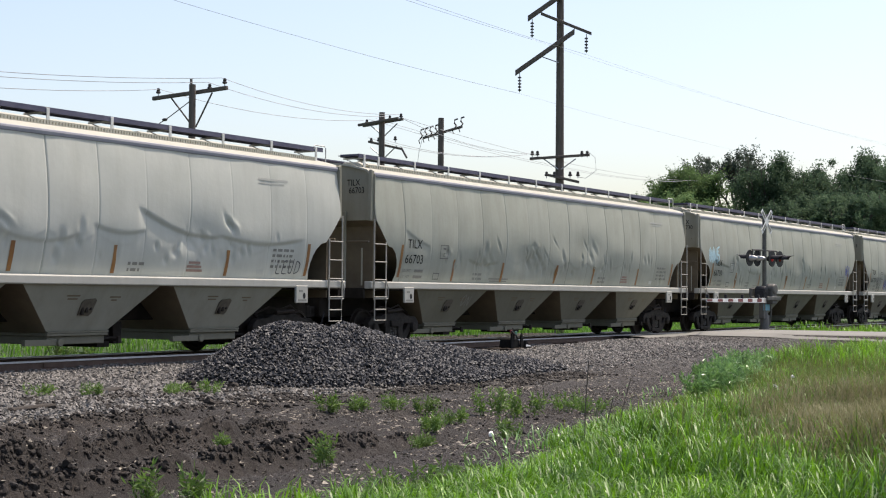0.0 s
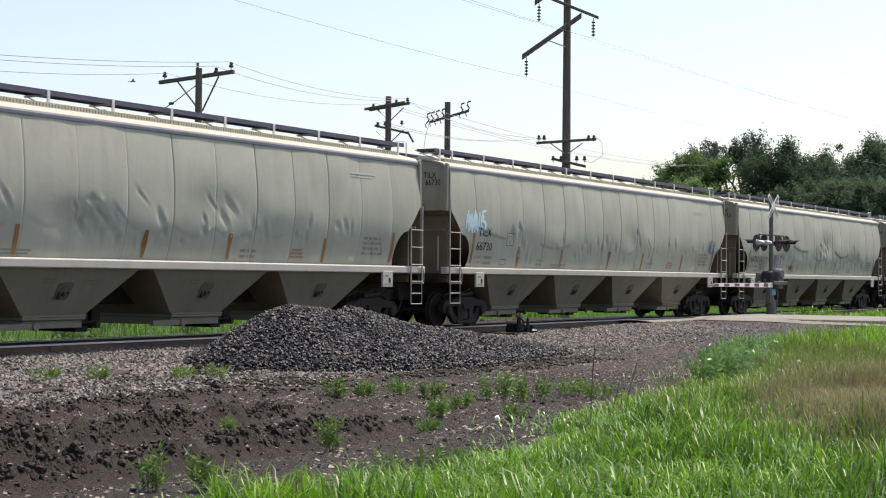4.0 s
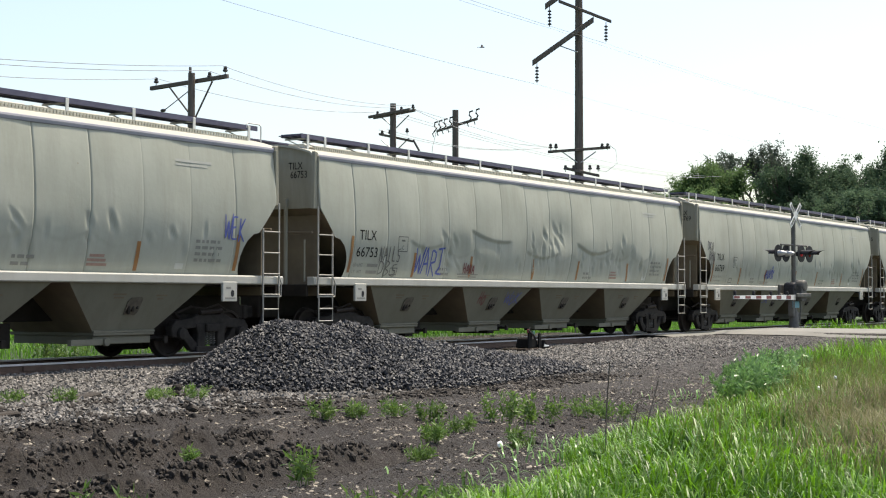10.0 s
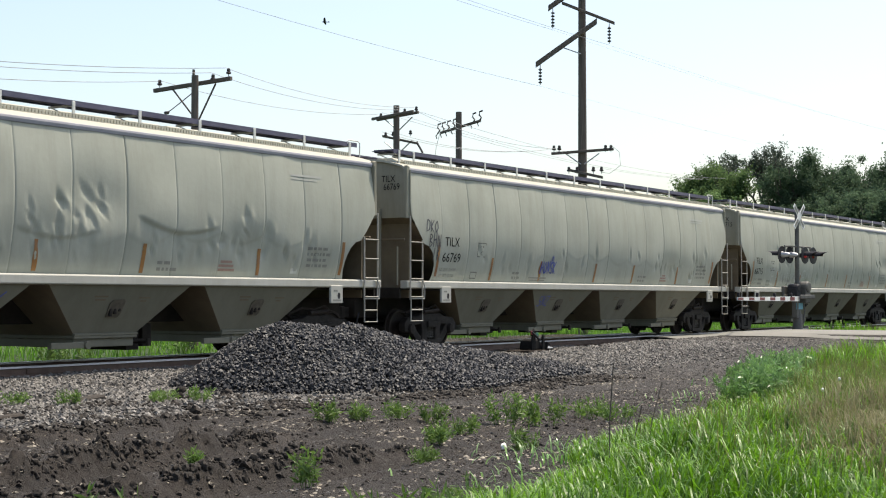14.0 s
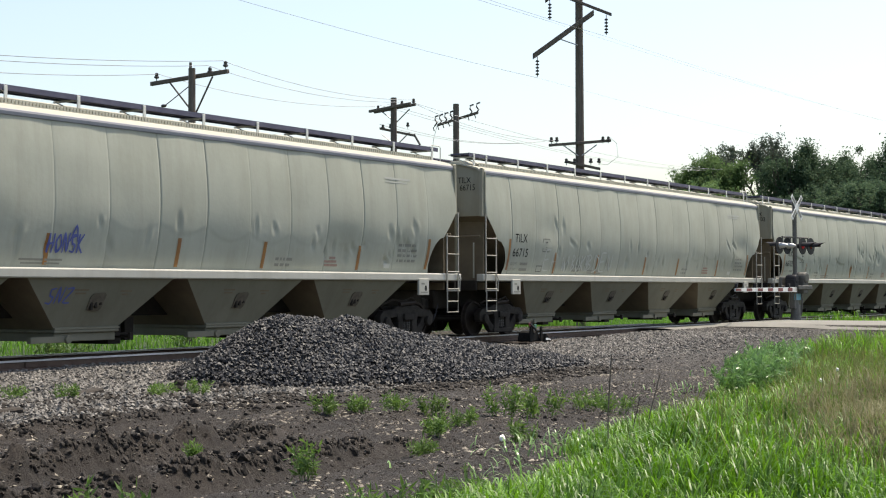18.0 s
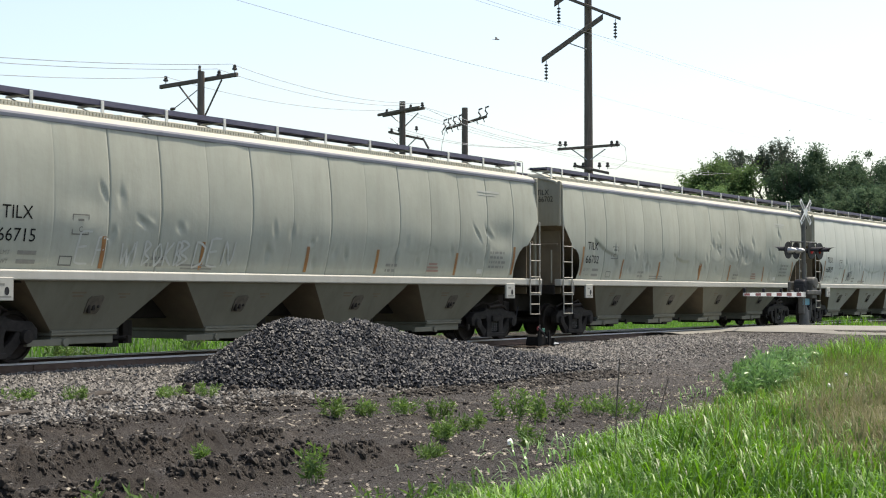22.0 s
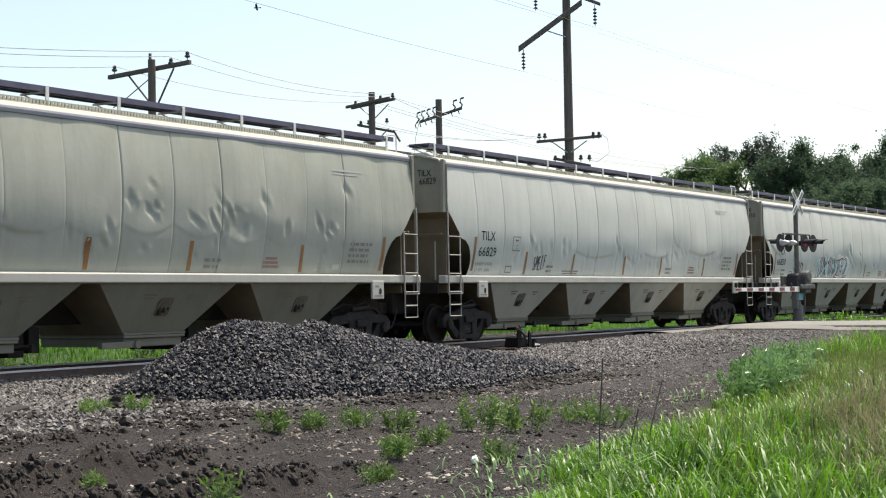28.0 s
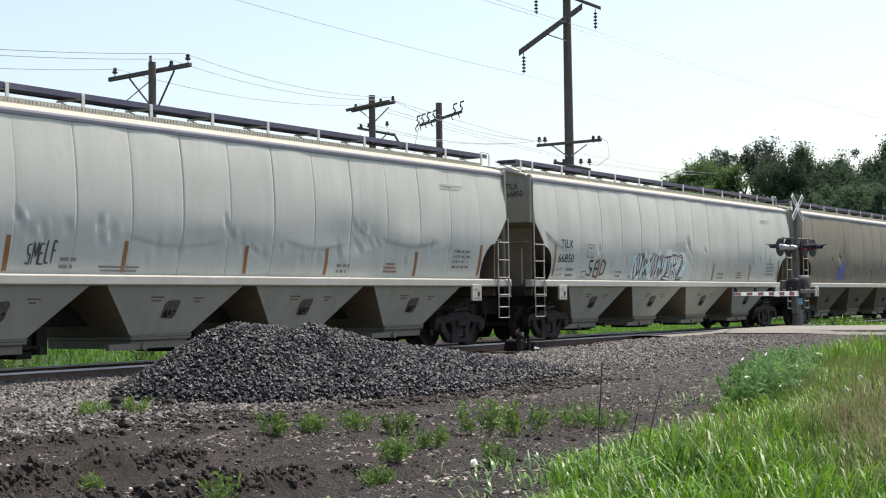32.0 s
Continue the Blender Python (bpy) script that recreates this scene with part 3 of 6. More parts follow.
def scatter(name, pts, size, material, label, category, seed, flat=0.75, lumpy=False):
    """Many small angular stones in one mesh: a squashed, jittered octahedron with two cut corners each."""
    rs = np.random.RandomState(seed)
    n = len(pts)
    shape = np.array([(1, 0, 0), (0, 1, 0), (-1, 0, 0), (0, -1, 0), (0.2, 0.15, 1), (-0.1, 0, -1)])
    v = np.repeat(shape[None], n, 0) * (1 + 0.7 * (rs.rand(n, 6, 3) - 0.5)) + 0.35 * (rs.rand(n, 6, 3) - 0.5)
    f = np.array([(0, 1, 4), (1, 2, 4), (2, 3, 4), (3, 0, 4), (1, 0, 5), (2, 1, 5), (3, 2, 5), (0, 3, 5)])
    if lumpy:
        v, f = clod_shape(n, rs)
    v = v * (size * (0.55 + 0.95 * rs.rand(n, 1, 1) ** 1.5)) * np.stack([np.ones(n), 0.75 + 0.3 * rs.rand(n), flat * (0.8 + 0.4 * rs.rand(n))], -1)[:, None, :]
    # turn each stone
    a, c = rs.rand(n) * 6.283, (rs.rand(n) - 0.5) * 1.6
    ca, sa, cc, sc = np.cos(a), np.sin(a), np.cos(c), np.sin(c)
    x, y, z = v[..., 0], v[..., 1], v[..., 2]
    y, z = y * cc[:, None] - z * sc[:, None], y * sc[:, None] + z * cc[:, None]
    x, y = x * ca[:, None] - y * sa[:, None], x * sa[:, None] + y * ca[:, None]
    v = np.stack([x, y, z], -1) + np.asarray(pts)[:, None, :]
    fs = (f[None] + v.shape[1] * np.arange(n)[:, None, None]).reshape(-1, 3)
    me = sheet(name, v.reshape(-1, 3).tolist(), fs.tolist(), material, False)
    return tagged(new(name, me), label, category, kind="stuff")


def rand_pts(n, x0, x1, y0, y1, seed, keep=None, lift=0.0):
    rs = np.random.RandomState(seed)
    x, y = rs.uniform(x0, x1, n), rs.uniform(y0, y1, n)
    if keep is not None:
        m = rs.rand(n) < keep(x, y)
        x, y = x[m], y[m]
    return np.stack([x, y, ground_z(x, y) + lift], -1)


def build_stones():
    # the heap: a hidden core, then its skin of stones
    px, py = np.arange(15.5, 30.5, 0.1), np.arange(11.5, 18.4, 0.1)
    A, B = np.meshgrid(px, py, indexing="ij")
    H = pile_height(A, B)
    core = new("gravel_mound", sheet("gravel_mound", np.stack([A, B, ground_z(A, B) + H - 0.05 - 0.02 * (H <= 0)], -1).reshape(-1, 3).tolist(), grid_faces(len(px), len(py)).tolist(), M_DARKSTONE))
    tagged(core, "heap of dark grey crushed stone beside the track", "gravel mound")
    rs = np.random.RandomState(8)
    x, y = rs.uniform(16, 30, 125000), rs.uniform(11.8, 18.2, 125000)
    h = pile_height(x, y)
    m = (h > 0.03) & (rs.rand(125000) < np.where(h > 0.12, 1.0, 0.4))
    x, y, h = x[m], y[m], h[m]
    scatter("crushed_stone", np.stack([x, y, ground_z(x, y) + h + rs.uniform(-0.03, 0.035, len(x))], -1), 0.031, M_DARKSTONE, "dark grey crushed stones covering the heap", "gravel", 9, 1.0)

    def shoulder(x, y):
        d = TRACK_Y - y
        return np.clip(1.2 - sm(4.4, 8.2, d + 1.5 * (vnoise(x * 0.6, y * 0.6) - 0.5)), 0, 1) * (road_in(x, y) < 0.2) * (1 - 0.5 * (pile_height(x, y) > 0.1))
    scatter("ballast", rand_pts(60000, 10, 39, 13.2, TRACK_Y + 2.8, 11, shoulder, 0.008), 0.038, M_STONE, "pale grey ballast stones along the track", "gravel", 12)

    def lot(x, y):
        return 0.9 * np.maximum(sm(24, 32, x), sm(12.3, 13.8, y) * sm(19, 25, x)) * sm(0.2, 1.4, y - grass_edge(x)) * (road_in(x, y) < 0.05) * (1 - sm(17.5, 18.6, y))
    scatter("gravel", rand_pts(36000, 18, 48, 8, 18.6, 13, lot, 0.0), 0.029, M_GRAVEL, "grey gravel of the trodden yard", "gravel", 14, 0.5)

    def bits(x, y):
        return 0.25 + 0.75 * (vnoise(x * 1.3, y * 1.3) > 0.62)
    scatter("scattered_stones", rand_pts(13000, 6, 25, 6.0, 14.5, 15, bits), 0.017, M_STONE, "small pale stones strewn on the soil", "gravel", 16, 0.45)

    # lumps pressed out by tyre treads, in rows along the ridges
    rc = np.random.RandomState(17)
    rows = []
    for y0, x0, slope, high, x_end in RUTS[:3]:
        xs = np.arange(6.0, x_end + 0.6, 0.026) + rc.normal(0, 0.03, len(np.arange(6.0, x_end + 0.6, 0.026)))
        for back in (0.03, -0.04, -0.11):
            keep = (rc.rand(len(xs)) < (0.9 if back > 0 else 0.55) * high / 0.2) & (vnoise(xs * 1.6, xs * 0 + 30 * y0) > 0.3)
            q = xs[keep]
            sway = 0.22 * (vnoise(q * 0.6, q * 0 + 7 + RUTS.index((y0, x0, slope, high, x_end))) - 0.5)
            p = y0 + slope * (q - x0) + sway + back + rc.normal(0, 0.045, len(q))
            rows.append(np.stack([q, p, ground_z(q, p) + 0.002], -1))
    scatter("soil_clods", np.concatenate(rows), 0.028, M_CLOD, "dark wet lumps thrown up along the ruts", "soil", 18, 1.15, True)

    def clods(x, y):
        near = sum(np.exp(-((d + 0.02) / 0.16) ** 2) * (high / 0.2) for d, high in rut_lines(x, y))
        return np.minimum(near, 1) * 0.30 * (vnoise(x * 2.2, y * 2.2) > 0.4) + 0.006
    scatter("small_clods", rand_pts(26000, 6, 18, 6.2, 13.4, 18, clods, 0.004), 0.023, M_CLOD, "small wet clods round the ruts", "soil", 19, 1.0, True)
    scatter("soil_crumbs", rand_pts(36000, 6, 24, 5.8, 14.0, 27, lambda x, y: 0.25 + 0.75 * (vnoise(x * 1.7, y * 2.6) > 0.5)), 0.012, M_CLOD, "fine dark crumbs of soil", "soil", 28, 0.8)
    scatter("straw_chips", rand_pts(14000, 6, 28, 5.8, 14.0, 29, lambda x, y: 0.2 + 0.8 * (vnoise(x * 1.2 + 4, y * 2.0) > 0.58), 0.004), 0.022, M_CHIP, "pale chips of straw and bark on the soil", "debris", 30, 0.18)
    scatter("dark_crumbs", rand_pts(4200, 13, 27, 12.2, 15.8, 19, lambda x, y: 0.08 + 0.92 * (vnoise(x * 1.1 + 9, y * 2.2) > 0.62)), 0.042, M_CLOD, "dark crumbs of soil and stone on the gravel edge", "soil", 20, 0.8, True)


build_stones()


def build_lumps():
    rs = np.random.RandomState(61)
    for x, y, r in ((15.1, 13.3, 0.085), (17.2, 15.5, 0.10), (16.6, 15.0, 0.075), (17.6, 14.9, 0.085), (15.9, 14.4, 0.06), (14.3, 12.6, 0.06)):
        v, f = clod_shape(1, rs)
        v = v[0] * r * np.array([1.2, 1.0, 0.85])
        ob = new("soil_lump", sheet("soil_lump", v.tolist(), f.tolist(), M_CLOD, False))
        ob.matrix_basis = pose(x, y, gz(x, y) + 0.45 * r, 0, 0, 40 * x)
        tagged(ob, "dark lump of wet soil lying on the gravel", "soil lump", "lumps on the gravel")


build_lumps()

# ---- the hopper cars ----
CAR_X = 28.17      # where the first numbered car begins at the start
CAR = 20.0          # length over the side sheets
PITCH = 21.30       # coupled length
MIDX = CAR / 2
PANELS = [0.08 + (CAR - 0.16) * i / 15 for i in range(16)]


def bulge(z):
    return 1.58 - np.where(z < 2.8, 0.138, 0.066) * (z - 2.8) ** 2


def half_width(z):
    """Half the body's width at height z: the sides bulge gently."""
    return float(bulge(z))


def sheet_start(z):
    """Where the side sheet begins at height z: the lower corners are cut away in a curve."""
    return float(np.interp(z, [1.55, 1.66, 1.80, 1.98, 2.15, 2.30, 2.42, 2.445, 2.46, 2.60, 2.68, 3.08, 3.12, 4.3],
                           [1.10, 1.15, 1.19, 1.18, 1.12, 1.02, 0.86, 0.84, 0.66, 0.54, 0.46, 0.10, 0.08, 0.08]))


def dents_of(seed, amount):
    """Groups of slanting creases with flat facets, rows of small dimples low on the sheets, a few broad hollows."""
    r = random.Random(seed)
    out = []
    for i in range(max(2, round(5 * amount))):
        cx, cz = r.uniform(3.6, CAR - 2.2), r.gauss(2.45, 0.25)
        for j in range(r.choice((3, 5, 7))):
            out.append((cx + r.gauss(0, 0.4), cz + r.gauss(0, 0.25), r.uniform(0.06, 0.15), r.uniform(0.10, 0.26), r.uniform(0.02, 0.045), r.uniform(-1.1, 0.0), 1))
        out.append((cx + r.gauss(0, 0.3), cz - 0.1, r.uniform(0.6, 1.2), r.uniform(0.3, 0.5), r.uniform(0.025, 0.06), r.uniform(-0.6, 0.2), 0))
    for i in range(round(22 + 14 * amount)):
        out.append((r.uniform(2.8, CAR - 1.6), r.choice((1.95, 2.15, 2.2, 2.45)) + r.gauss(0, 0.07), r.uniform(0.04, 0.085), r.uniform(0.07, 0.17), r.uniform(0.02, 0.045), r.uniform(-0.4, 0.2), 0))
    return out


def side_y(x, z, dents, k):
    """The near side's surface at (x, z), pushed in by dents, pillowed between seams and sagging below an uneven crease. Takes arrays too."""
    x, z = np.asarray(x, float), np.asarray(z, float)
    s = (x - PANELS[0]) / (PANELS[1] - PANELS[0])
    u = s % 1.0
    d = 0.009 * np.sin(math.pi * u) - 0.020 * (vnoise(x * 0.8 + 17 * (k + 3), z * 1.0) - 0.5) - 0.010 * (vnoise(x * 2.0 + 9 * (k + 3), z * 1.6) - 0.5)
    # below the crease, which hangs in a bow from seam to seam, the sheet is pressed in
    deep = 0.015 * np.clip(vnoise(x * 0.35 + 5 * (k + 4), x * 0 + 2.5 * k) * 1.7 - 0.45, 0, 1) * CAR_INFO[k][2] ** 0.5 * sm(2.5, 3.6, x) * (1 - sm(CAR - 2.2, CAR - 1.3, x))
    crease = 2.42 + 0.30 * (vnoise(x * 0.5 + 3 * k, x * 0 + 8.5) - 0.5) - 0.20 * np.sin(math.pi * u)
    d = d - deep * sm(0, 0.09, crease - z) * (1 - sm(0.3, 0.85, crease - z))
    # long bowed creases with the sheet driven in beneath them
    for xa, za, xb, zb, sag, dent in BOWS[k]:
        t = (x - xa) / (xb - xa)
        under = za + (zb - za) * t - sag * np.sin(math.pi * np.clip(t, 0, 1)) - z
        d = d - 0.6 * dent * sm(0, 0.09, under) * np.exp(-np.maximum(under, 0) / 0.45) * sm(0, 0.12, t) * (1 - sm(0.85, 1, t))
    for cx, cz, wx, wz, dent, lean, sharp in dents:
        q, p = (x - cx - lean * (z - cz)) / wx, (z - cz) / wz
        if sharp:
            d = d - dent * np.maximum(0, 1 - np.abs(q) * 0.8 - np.abs(p) * 0.7) + 0.4 * dent * np.maximum(0, 1 - np.abs(q - 1.5) - np.abs(p) * 0.8)
        else:
            d = d - dent * np.exp(-np.minimum(q * q + p * p, 30)) + 0.4 * dent * np.exp(-np.minimum((q - 1.6) ** 2 + p * p, 30))
    return -(bulge(z) + d)


CAR_INFO = {
    -1: ("", "cream", 1.3), 0: ("66703", "tan", 0.7), 1: ("66730", "tan", 0.5), 2: ("66753", "tan", 1.0), 3: ("66769", "tan", 0.4),
    4: ("66715", "tan", 0.3), 5: ("66702", "tan", 0.7), 6: ("66829", "white", 0.4), 7: ("66850", "white", 0.3), 8: ("", "brown", 0.4), 9: ("", "tan", 0.5),
}

# bowed creases in the side sheets: from x, z to x, z, how far they sag, how deep they are
BOWS = {k: [] for k in CAR_INFO}
BOWS[-1] = [(13.0, 3.02, 15.7, 2.48, 0.18, 0.10), (15.4, 2.55, 18.6, 2.55, 0.16, 0.09), (11.8, 2.62, 13.4, 2.56, 0.12, 0.07), (7.4, 2.45, 9.4, 2.42, 0.18, 0.06), (9.4, 2.45, 11.7, 2.45, 0.2, 0.06)]
BOWS[0] = [(1.4, 2.95, 2.7, 2.55, 0.05, 0.04), (4.6, 2.3, 6.4, 2.25, 0.12, 0.05)]
BOWS[1] = [(1.4, 2.75, 3.2, 2.45, 0.05, 0.06), (5.0, 2.4, 7.2, 2.4, 0.15, 0.05)]
BOWS[2] = [(6.4, 2.9, 8.6, 2.65, 0.12, 0.09), (3.6, 2.55, 5.2, 2.5, 0.15, 0.05), (12.2, 2.75, 14.6, 2.62, 0.22, 0.10), (9.3, 2.45, 11.4, 2.45, 0.18, 0.06)]
BOWS[5] = [(1.9, 2.85, 3.6, 2.35, 0.1, 0.09), (7.5, 2.55, 9.0, 2.3, 0.12, 0.06)]
BOWS[6] = [(6.5, 2.35, 9.2, 2.3, 0.16, 0.05), (11.0, 2.35, 13.2, 2.35, 0.14, 0.05), (14.4, 2.5, 16.8, 2.5, 0.16, 0.07)]
BOWS[7] = [(0.6, 2.9, 2.0, 2.4, 0.05, 0.05)]

# meshes that all cars share
SH = {}


def share(key, geo, material, bevel=0.0, smooth=False):
    SH[key] = geo.mesh(key, material, bevel, smooth)
    return SH[key]


def shared_car_meshes():
    # roof: a low curve with thickness
    prof = [(1.47, 4.22), (1.36, 4.31), (1.15, 4.37), (0.85, 4.44), (0.5, 4.49), (0.0, 4.51)]
    up = [(-y, z) for y, z in prof] + [(y, z) for y, z in prof[::-1][1:]]
    low = [(y * 0.985, z - 0.04) for y, z in up[::-1]]
    share("roof", Geo().prism(up + low, "x", 0.0, CAR), M_ROOF, 0, True)
    share("eave_rail", Geo().prism([(-1.44, 4.13), (-1.485, 4.14), (-1.495, 4.20), (-1.485, 4.245), (-1.45, 4.25), (-1.42, 4.2)], "x", 0.02, CAR - 0.02), M_FASCIA, 0.008)
    # running board: a lip, a closed deck and its grated top
    g = Geo().box(0.1, -1.06, 4.615, CAR - 0.1, -1.045, 4.715).box(0.1, -1.045, 4.67, CAR - 0.1, -0.44, 4.688)
    for y in (-0.80, -0.52):
        g.box(0.1, y, 4.64, CAR - 0.1, y + 0.015, 4.67)
    for i in range(230):
        x = 0.1 + (CAR - 0.27) * i / 229
        g.box(x, -1.045, 4.69, x + 0.062, -0.50, 4.71)
    share("running_board", g, M_BOARD)
    g = Geo().box(0.5, -1.12, 4.375, CAR - 0.5, -1.10, 4.395).box(0.5, -1.12, 4.455, CAR - 0.5, -1.10, 4.47)
    for i in range(240):
        x = 0.5 + (CAR - 1.03) * i / 239
        g.box(x, -1.12, 4.395, x + 0.05, -1.10, 4.455)
    share("hatch_rail", g, M_ROOF)
    g = Geo().tube((0.0, -0.52, 4.61), (0.0, -1.0, 4.41), 0.014, 5).box(-0.038, -1.085, 4.35, 0.038, -1.062, 4.70).box(-0.02, -1.062, 4.60, 0.02, -0.45, 4.638).box(-0.03, -1.062, 4.37, 0.03, -0.96, 4.395)
    share("board_bracket", g, M_POST, 0.005)

    share("end_hoop", Geo().path([(-0.02, -1.05, 4.40), (-0.02, -1.05, 4.72), (0.03, -1.05, 4.76), (0.40, -1.05, 4.76), (0.46, -1.05, 4.72), (0.46, -1.05, 4.66)], 0.016, 6), M_POST, 0, True)
    share("hatch_cover", Geo().prism([(-0.34, 4.5), (-0.36, 4.56), (-0.2, 4.64), (0.2, 4.64), (0.36, 4.56), (0.34, 4.5)], "x", -2.1, 2.1), M_ROOF, 0.01)
    # side sill: a channel with a bright top flange
    share("side_sill", Geo().prism([(-1.40, 1.42), (-1.56, 1.42), (-1.585, 1.44), (-1.585, 1.575), (-1.56, 1.60), (-1.40, 1.60)], "x", -0.12, CAR + 0.12), M_SILL, 0.006)
    # end sheet above, slope sheet below, posts and platform
    pts = [(-1.40, 3.08), (-1.44, 4.2), (-1.3, 4.3), (-0.85, 4.42), (-0.3, 4.49), (0.3, 4.49), (0.85, 4.42), (1.3, 4.3), (1.44, 4.2), (1.40, 3.08)]
    share("end_sheet", Geo().prism(pts, "x", 0.06, 0.10), M_END, 0)
    share("corner_post", Geo().prism([(-0.05, 3.06), (0.10, 3.06), (0.10, 4.27), (-0.02, 4.30)], "y", -1.52, -1.43).prism([(0.07, 3.06), (0.11, 3.06), (0.11, 4.2), (0.07, 4.2)], "y", -1.55, -1.40), M_END, 0.01)
    v = [(0.10 + 2.62 * (3.08 - z) / 1.80 + dx, sgn * (half_width(z) - 0.07), z) for dx in (0, 0.03) for z in (3.08, 2.8, 2.5, 2.2, 1.9, 1.6, 1.28) for sgn in (-1, 1)]
    f = [(o + 2 * j, o + 2 * j + 1, o + 2 * j + 3, o + 2 * j + 2) for o in (0, 14) for j in range(6)]
    f += [(2 * j + q, 2 * j + 2 + q, 16 + 2 * j + q, 14 + 2 * j + q) for q in (0, 1) for j in range(6)] + [(0, 1, 15, 14), (12, 26, 27, 13)]
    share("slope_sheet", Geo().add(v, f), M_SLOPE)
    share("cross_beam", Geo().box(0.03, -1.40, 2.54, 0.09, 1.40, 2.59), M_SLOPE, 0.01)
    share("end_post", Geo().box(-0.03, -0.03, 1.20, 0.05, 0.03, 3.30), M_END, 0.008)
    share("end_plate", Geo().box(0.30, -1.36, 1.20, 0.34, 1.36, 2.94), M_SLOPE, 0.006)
    share("end_platform", Geo().box(-0.15, -1.40, 1.38, 2.9, 1.40, 1.44).box(-0.16, -1.40, 1.18, -0.08, 1.40, 1.44), M_UNDER, 0.01)
    share("centre_sill", Geo().box(-0.35, -0.26, 0.72, CAR + 0.35, 0.26, 1.20), M_UNDER, 0.02)
    g = Geo().box(-0.62, -0.10, 0.72, -0.30, 0.10, 0.98).prism([(-0.80, -0.10), (-0.62, -0.14), (-0.58, 0.14), (-0.72, 0.16), (-0.78, 0.02)], "z", 0.70, 1.0)
    share("coupler", g, M_TRUCK, 0.02)
    share("air_hose", Geo().path([(-0.3, -0.35, 0.85), (-0.42, -0.36, 0.60), (-0.52, -0.34, 0.42), (-0.60, -0.25, 0.36)], 0.022), M_SIGNBLK)
    share("jacking_pad", Geo().box(-0.22, -1.60, 1.08, 0.22, -1.54, 1.47), M_SILL, 0.012)
    share("pad_hole", Geo().prism([(0.05 * math.cos(a) + 0.07, 1.24 + 0.07 * math.sin(a)) for a in [i * math.pi / 6 for i in range(12)]], "y", -1.604, -1.598), M_SIGNBLK)
    share("stencil", Geo().box(-0.12, -1.603, 1.33, 0.02, -1.600, 1.37), M_FADED)
    share("stencil_low", Geo().box(-0.15, -1.603, 1.13, 0.16, -1.600, 1.16), M_FADED)
    # hopper bay: four sloping sheets, a gate box and a hand slot
    a, b, zt, zb = 1.82, 0.74, 1.43, 0.50
    v = [(-a, -1.50, zt), (a, -1.50, zt), (a, 1.50, zt), (-a, 1.50, zt), (-b, -1.02, zb), (b, -1.02, zb), (b, 1.02, zb), (-b, 1.02, zb)]
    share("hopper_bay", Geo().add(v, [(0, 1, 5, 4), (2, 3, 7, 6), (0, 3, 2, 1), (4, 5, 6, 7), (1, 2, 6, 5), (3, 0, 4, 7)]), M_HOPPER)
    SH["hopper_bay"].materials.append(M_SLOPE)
    # end faces between bays take the brown with shade put into it
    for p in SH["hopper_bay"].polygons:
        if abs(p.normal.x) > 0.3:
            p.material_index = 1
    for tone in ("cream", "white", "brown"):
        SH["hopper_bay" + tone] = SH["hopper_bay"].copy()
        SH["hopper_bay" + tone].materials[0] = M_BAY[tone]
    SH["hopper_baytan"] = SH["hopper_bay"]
    share("bay_flange", Geo().add([(-0.80, -1.03, 0.56), (0.80, -1.03, 0.56), (0.80, -1.09, 0.545), (-0.80, -1.09, 0.545), (-0.80, -1.03, 0.515), (0.80, -1.03, 0.515), (0.80, -1.09, 0.515), (-0.80, -1.09, 0.515)], [(0, 1, 2, 3), (4, 7, 6, 5), (0, 4, 5, 1), (1, 5, 6, 2), (2, 6, 7, 3), (3, 7, 4, 0)]), M_HOPPER)
    share("gate_frame", Geo().box(-0.80, -1.08, 0.455, 0.80, 1.08, 0.515).box(-0.76, -1.02, 0.30, 0.76, 1.02, 0.455), M_HOPPER, 0.012)
    share("gate_rack", Geo().box(0.70, -0.9, 0.36, 1.25, -0.78, 0.42).box(0.70, 0.78, 0.36, 1.25, 0.9, 0.42).tube((1.05, -1.12, 0.36), (1.05, 1.12, 0.36), 0.035).box(1.0, -1.16, 0.29, 1.1, -1.10, 0.43), M_UNDER, 0.008)
    slant = 0.48 / 0.93
    v = []
    for dy in (0.0, -0.02):
        for p, q in ((-0.17, -0.15), (0.11, -0.17), (0.17, -0.11), (0.19, 0.13), (0.13, 0.17), (-0.12, 0.15), (-0.18, 0.09)):
            v.append((p, -1.50 + slant * (zt - 1.0 - q) - 0.004 + dy, 1.0 + q))
    f = [tuple(range(7)), tuple(range(13, 6, -1))] + [(i, (i + 1) % 7, 7 + (i + 1) % 7, 7 + i) for i in range(7)]
    share("vibrator_plate", Geo().add(v, f), M_STAIN)
    g = Geo()
    for dx in (-0.11, 0.0, 0.11):
        g.prism([(dx - 0.03, -1.30), (dx + 0.03, -1.30), (dx + 0.03, -1.24), (dx - 0.03, -1.24)], "z", 0.90 + 0.4 * dx, 1.12 + 0.4 * dx)
    share("vibrator_bracket", g, M_UNDER, 0.01)
    share("outlet_chute", Geo().box(1.05, -0.55, 0.20, 1.40, 0.55, 0.66).box(1.55, -0.5, 0.26, 1.80, 0.5, 0.7), M_UNDER, 0.01)
    share("capstan", Geo().box(-1.40, -1.14, 0.29, -0.60, -1.04, 0.40).lathe([(-0.05, 0.035), (-0.05, 0.075), (0.03, 0.075)], (-0.55, -1.14, 0.345), 12), M_HOPPER, 0.006)
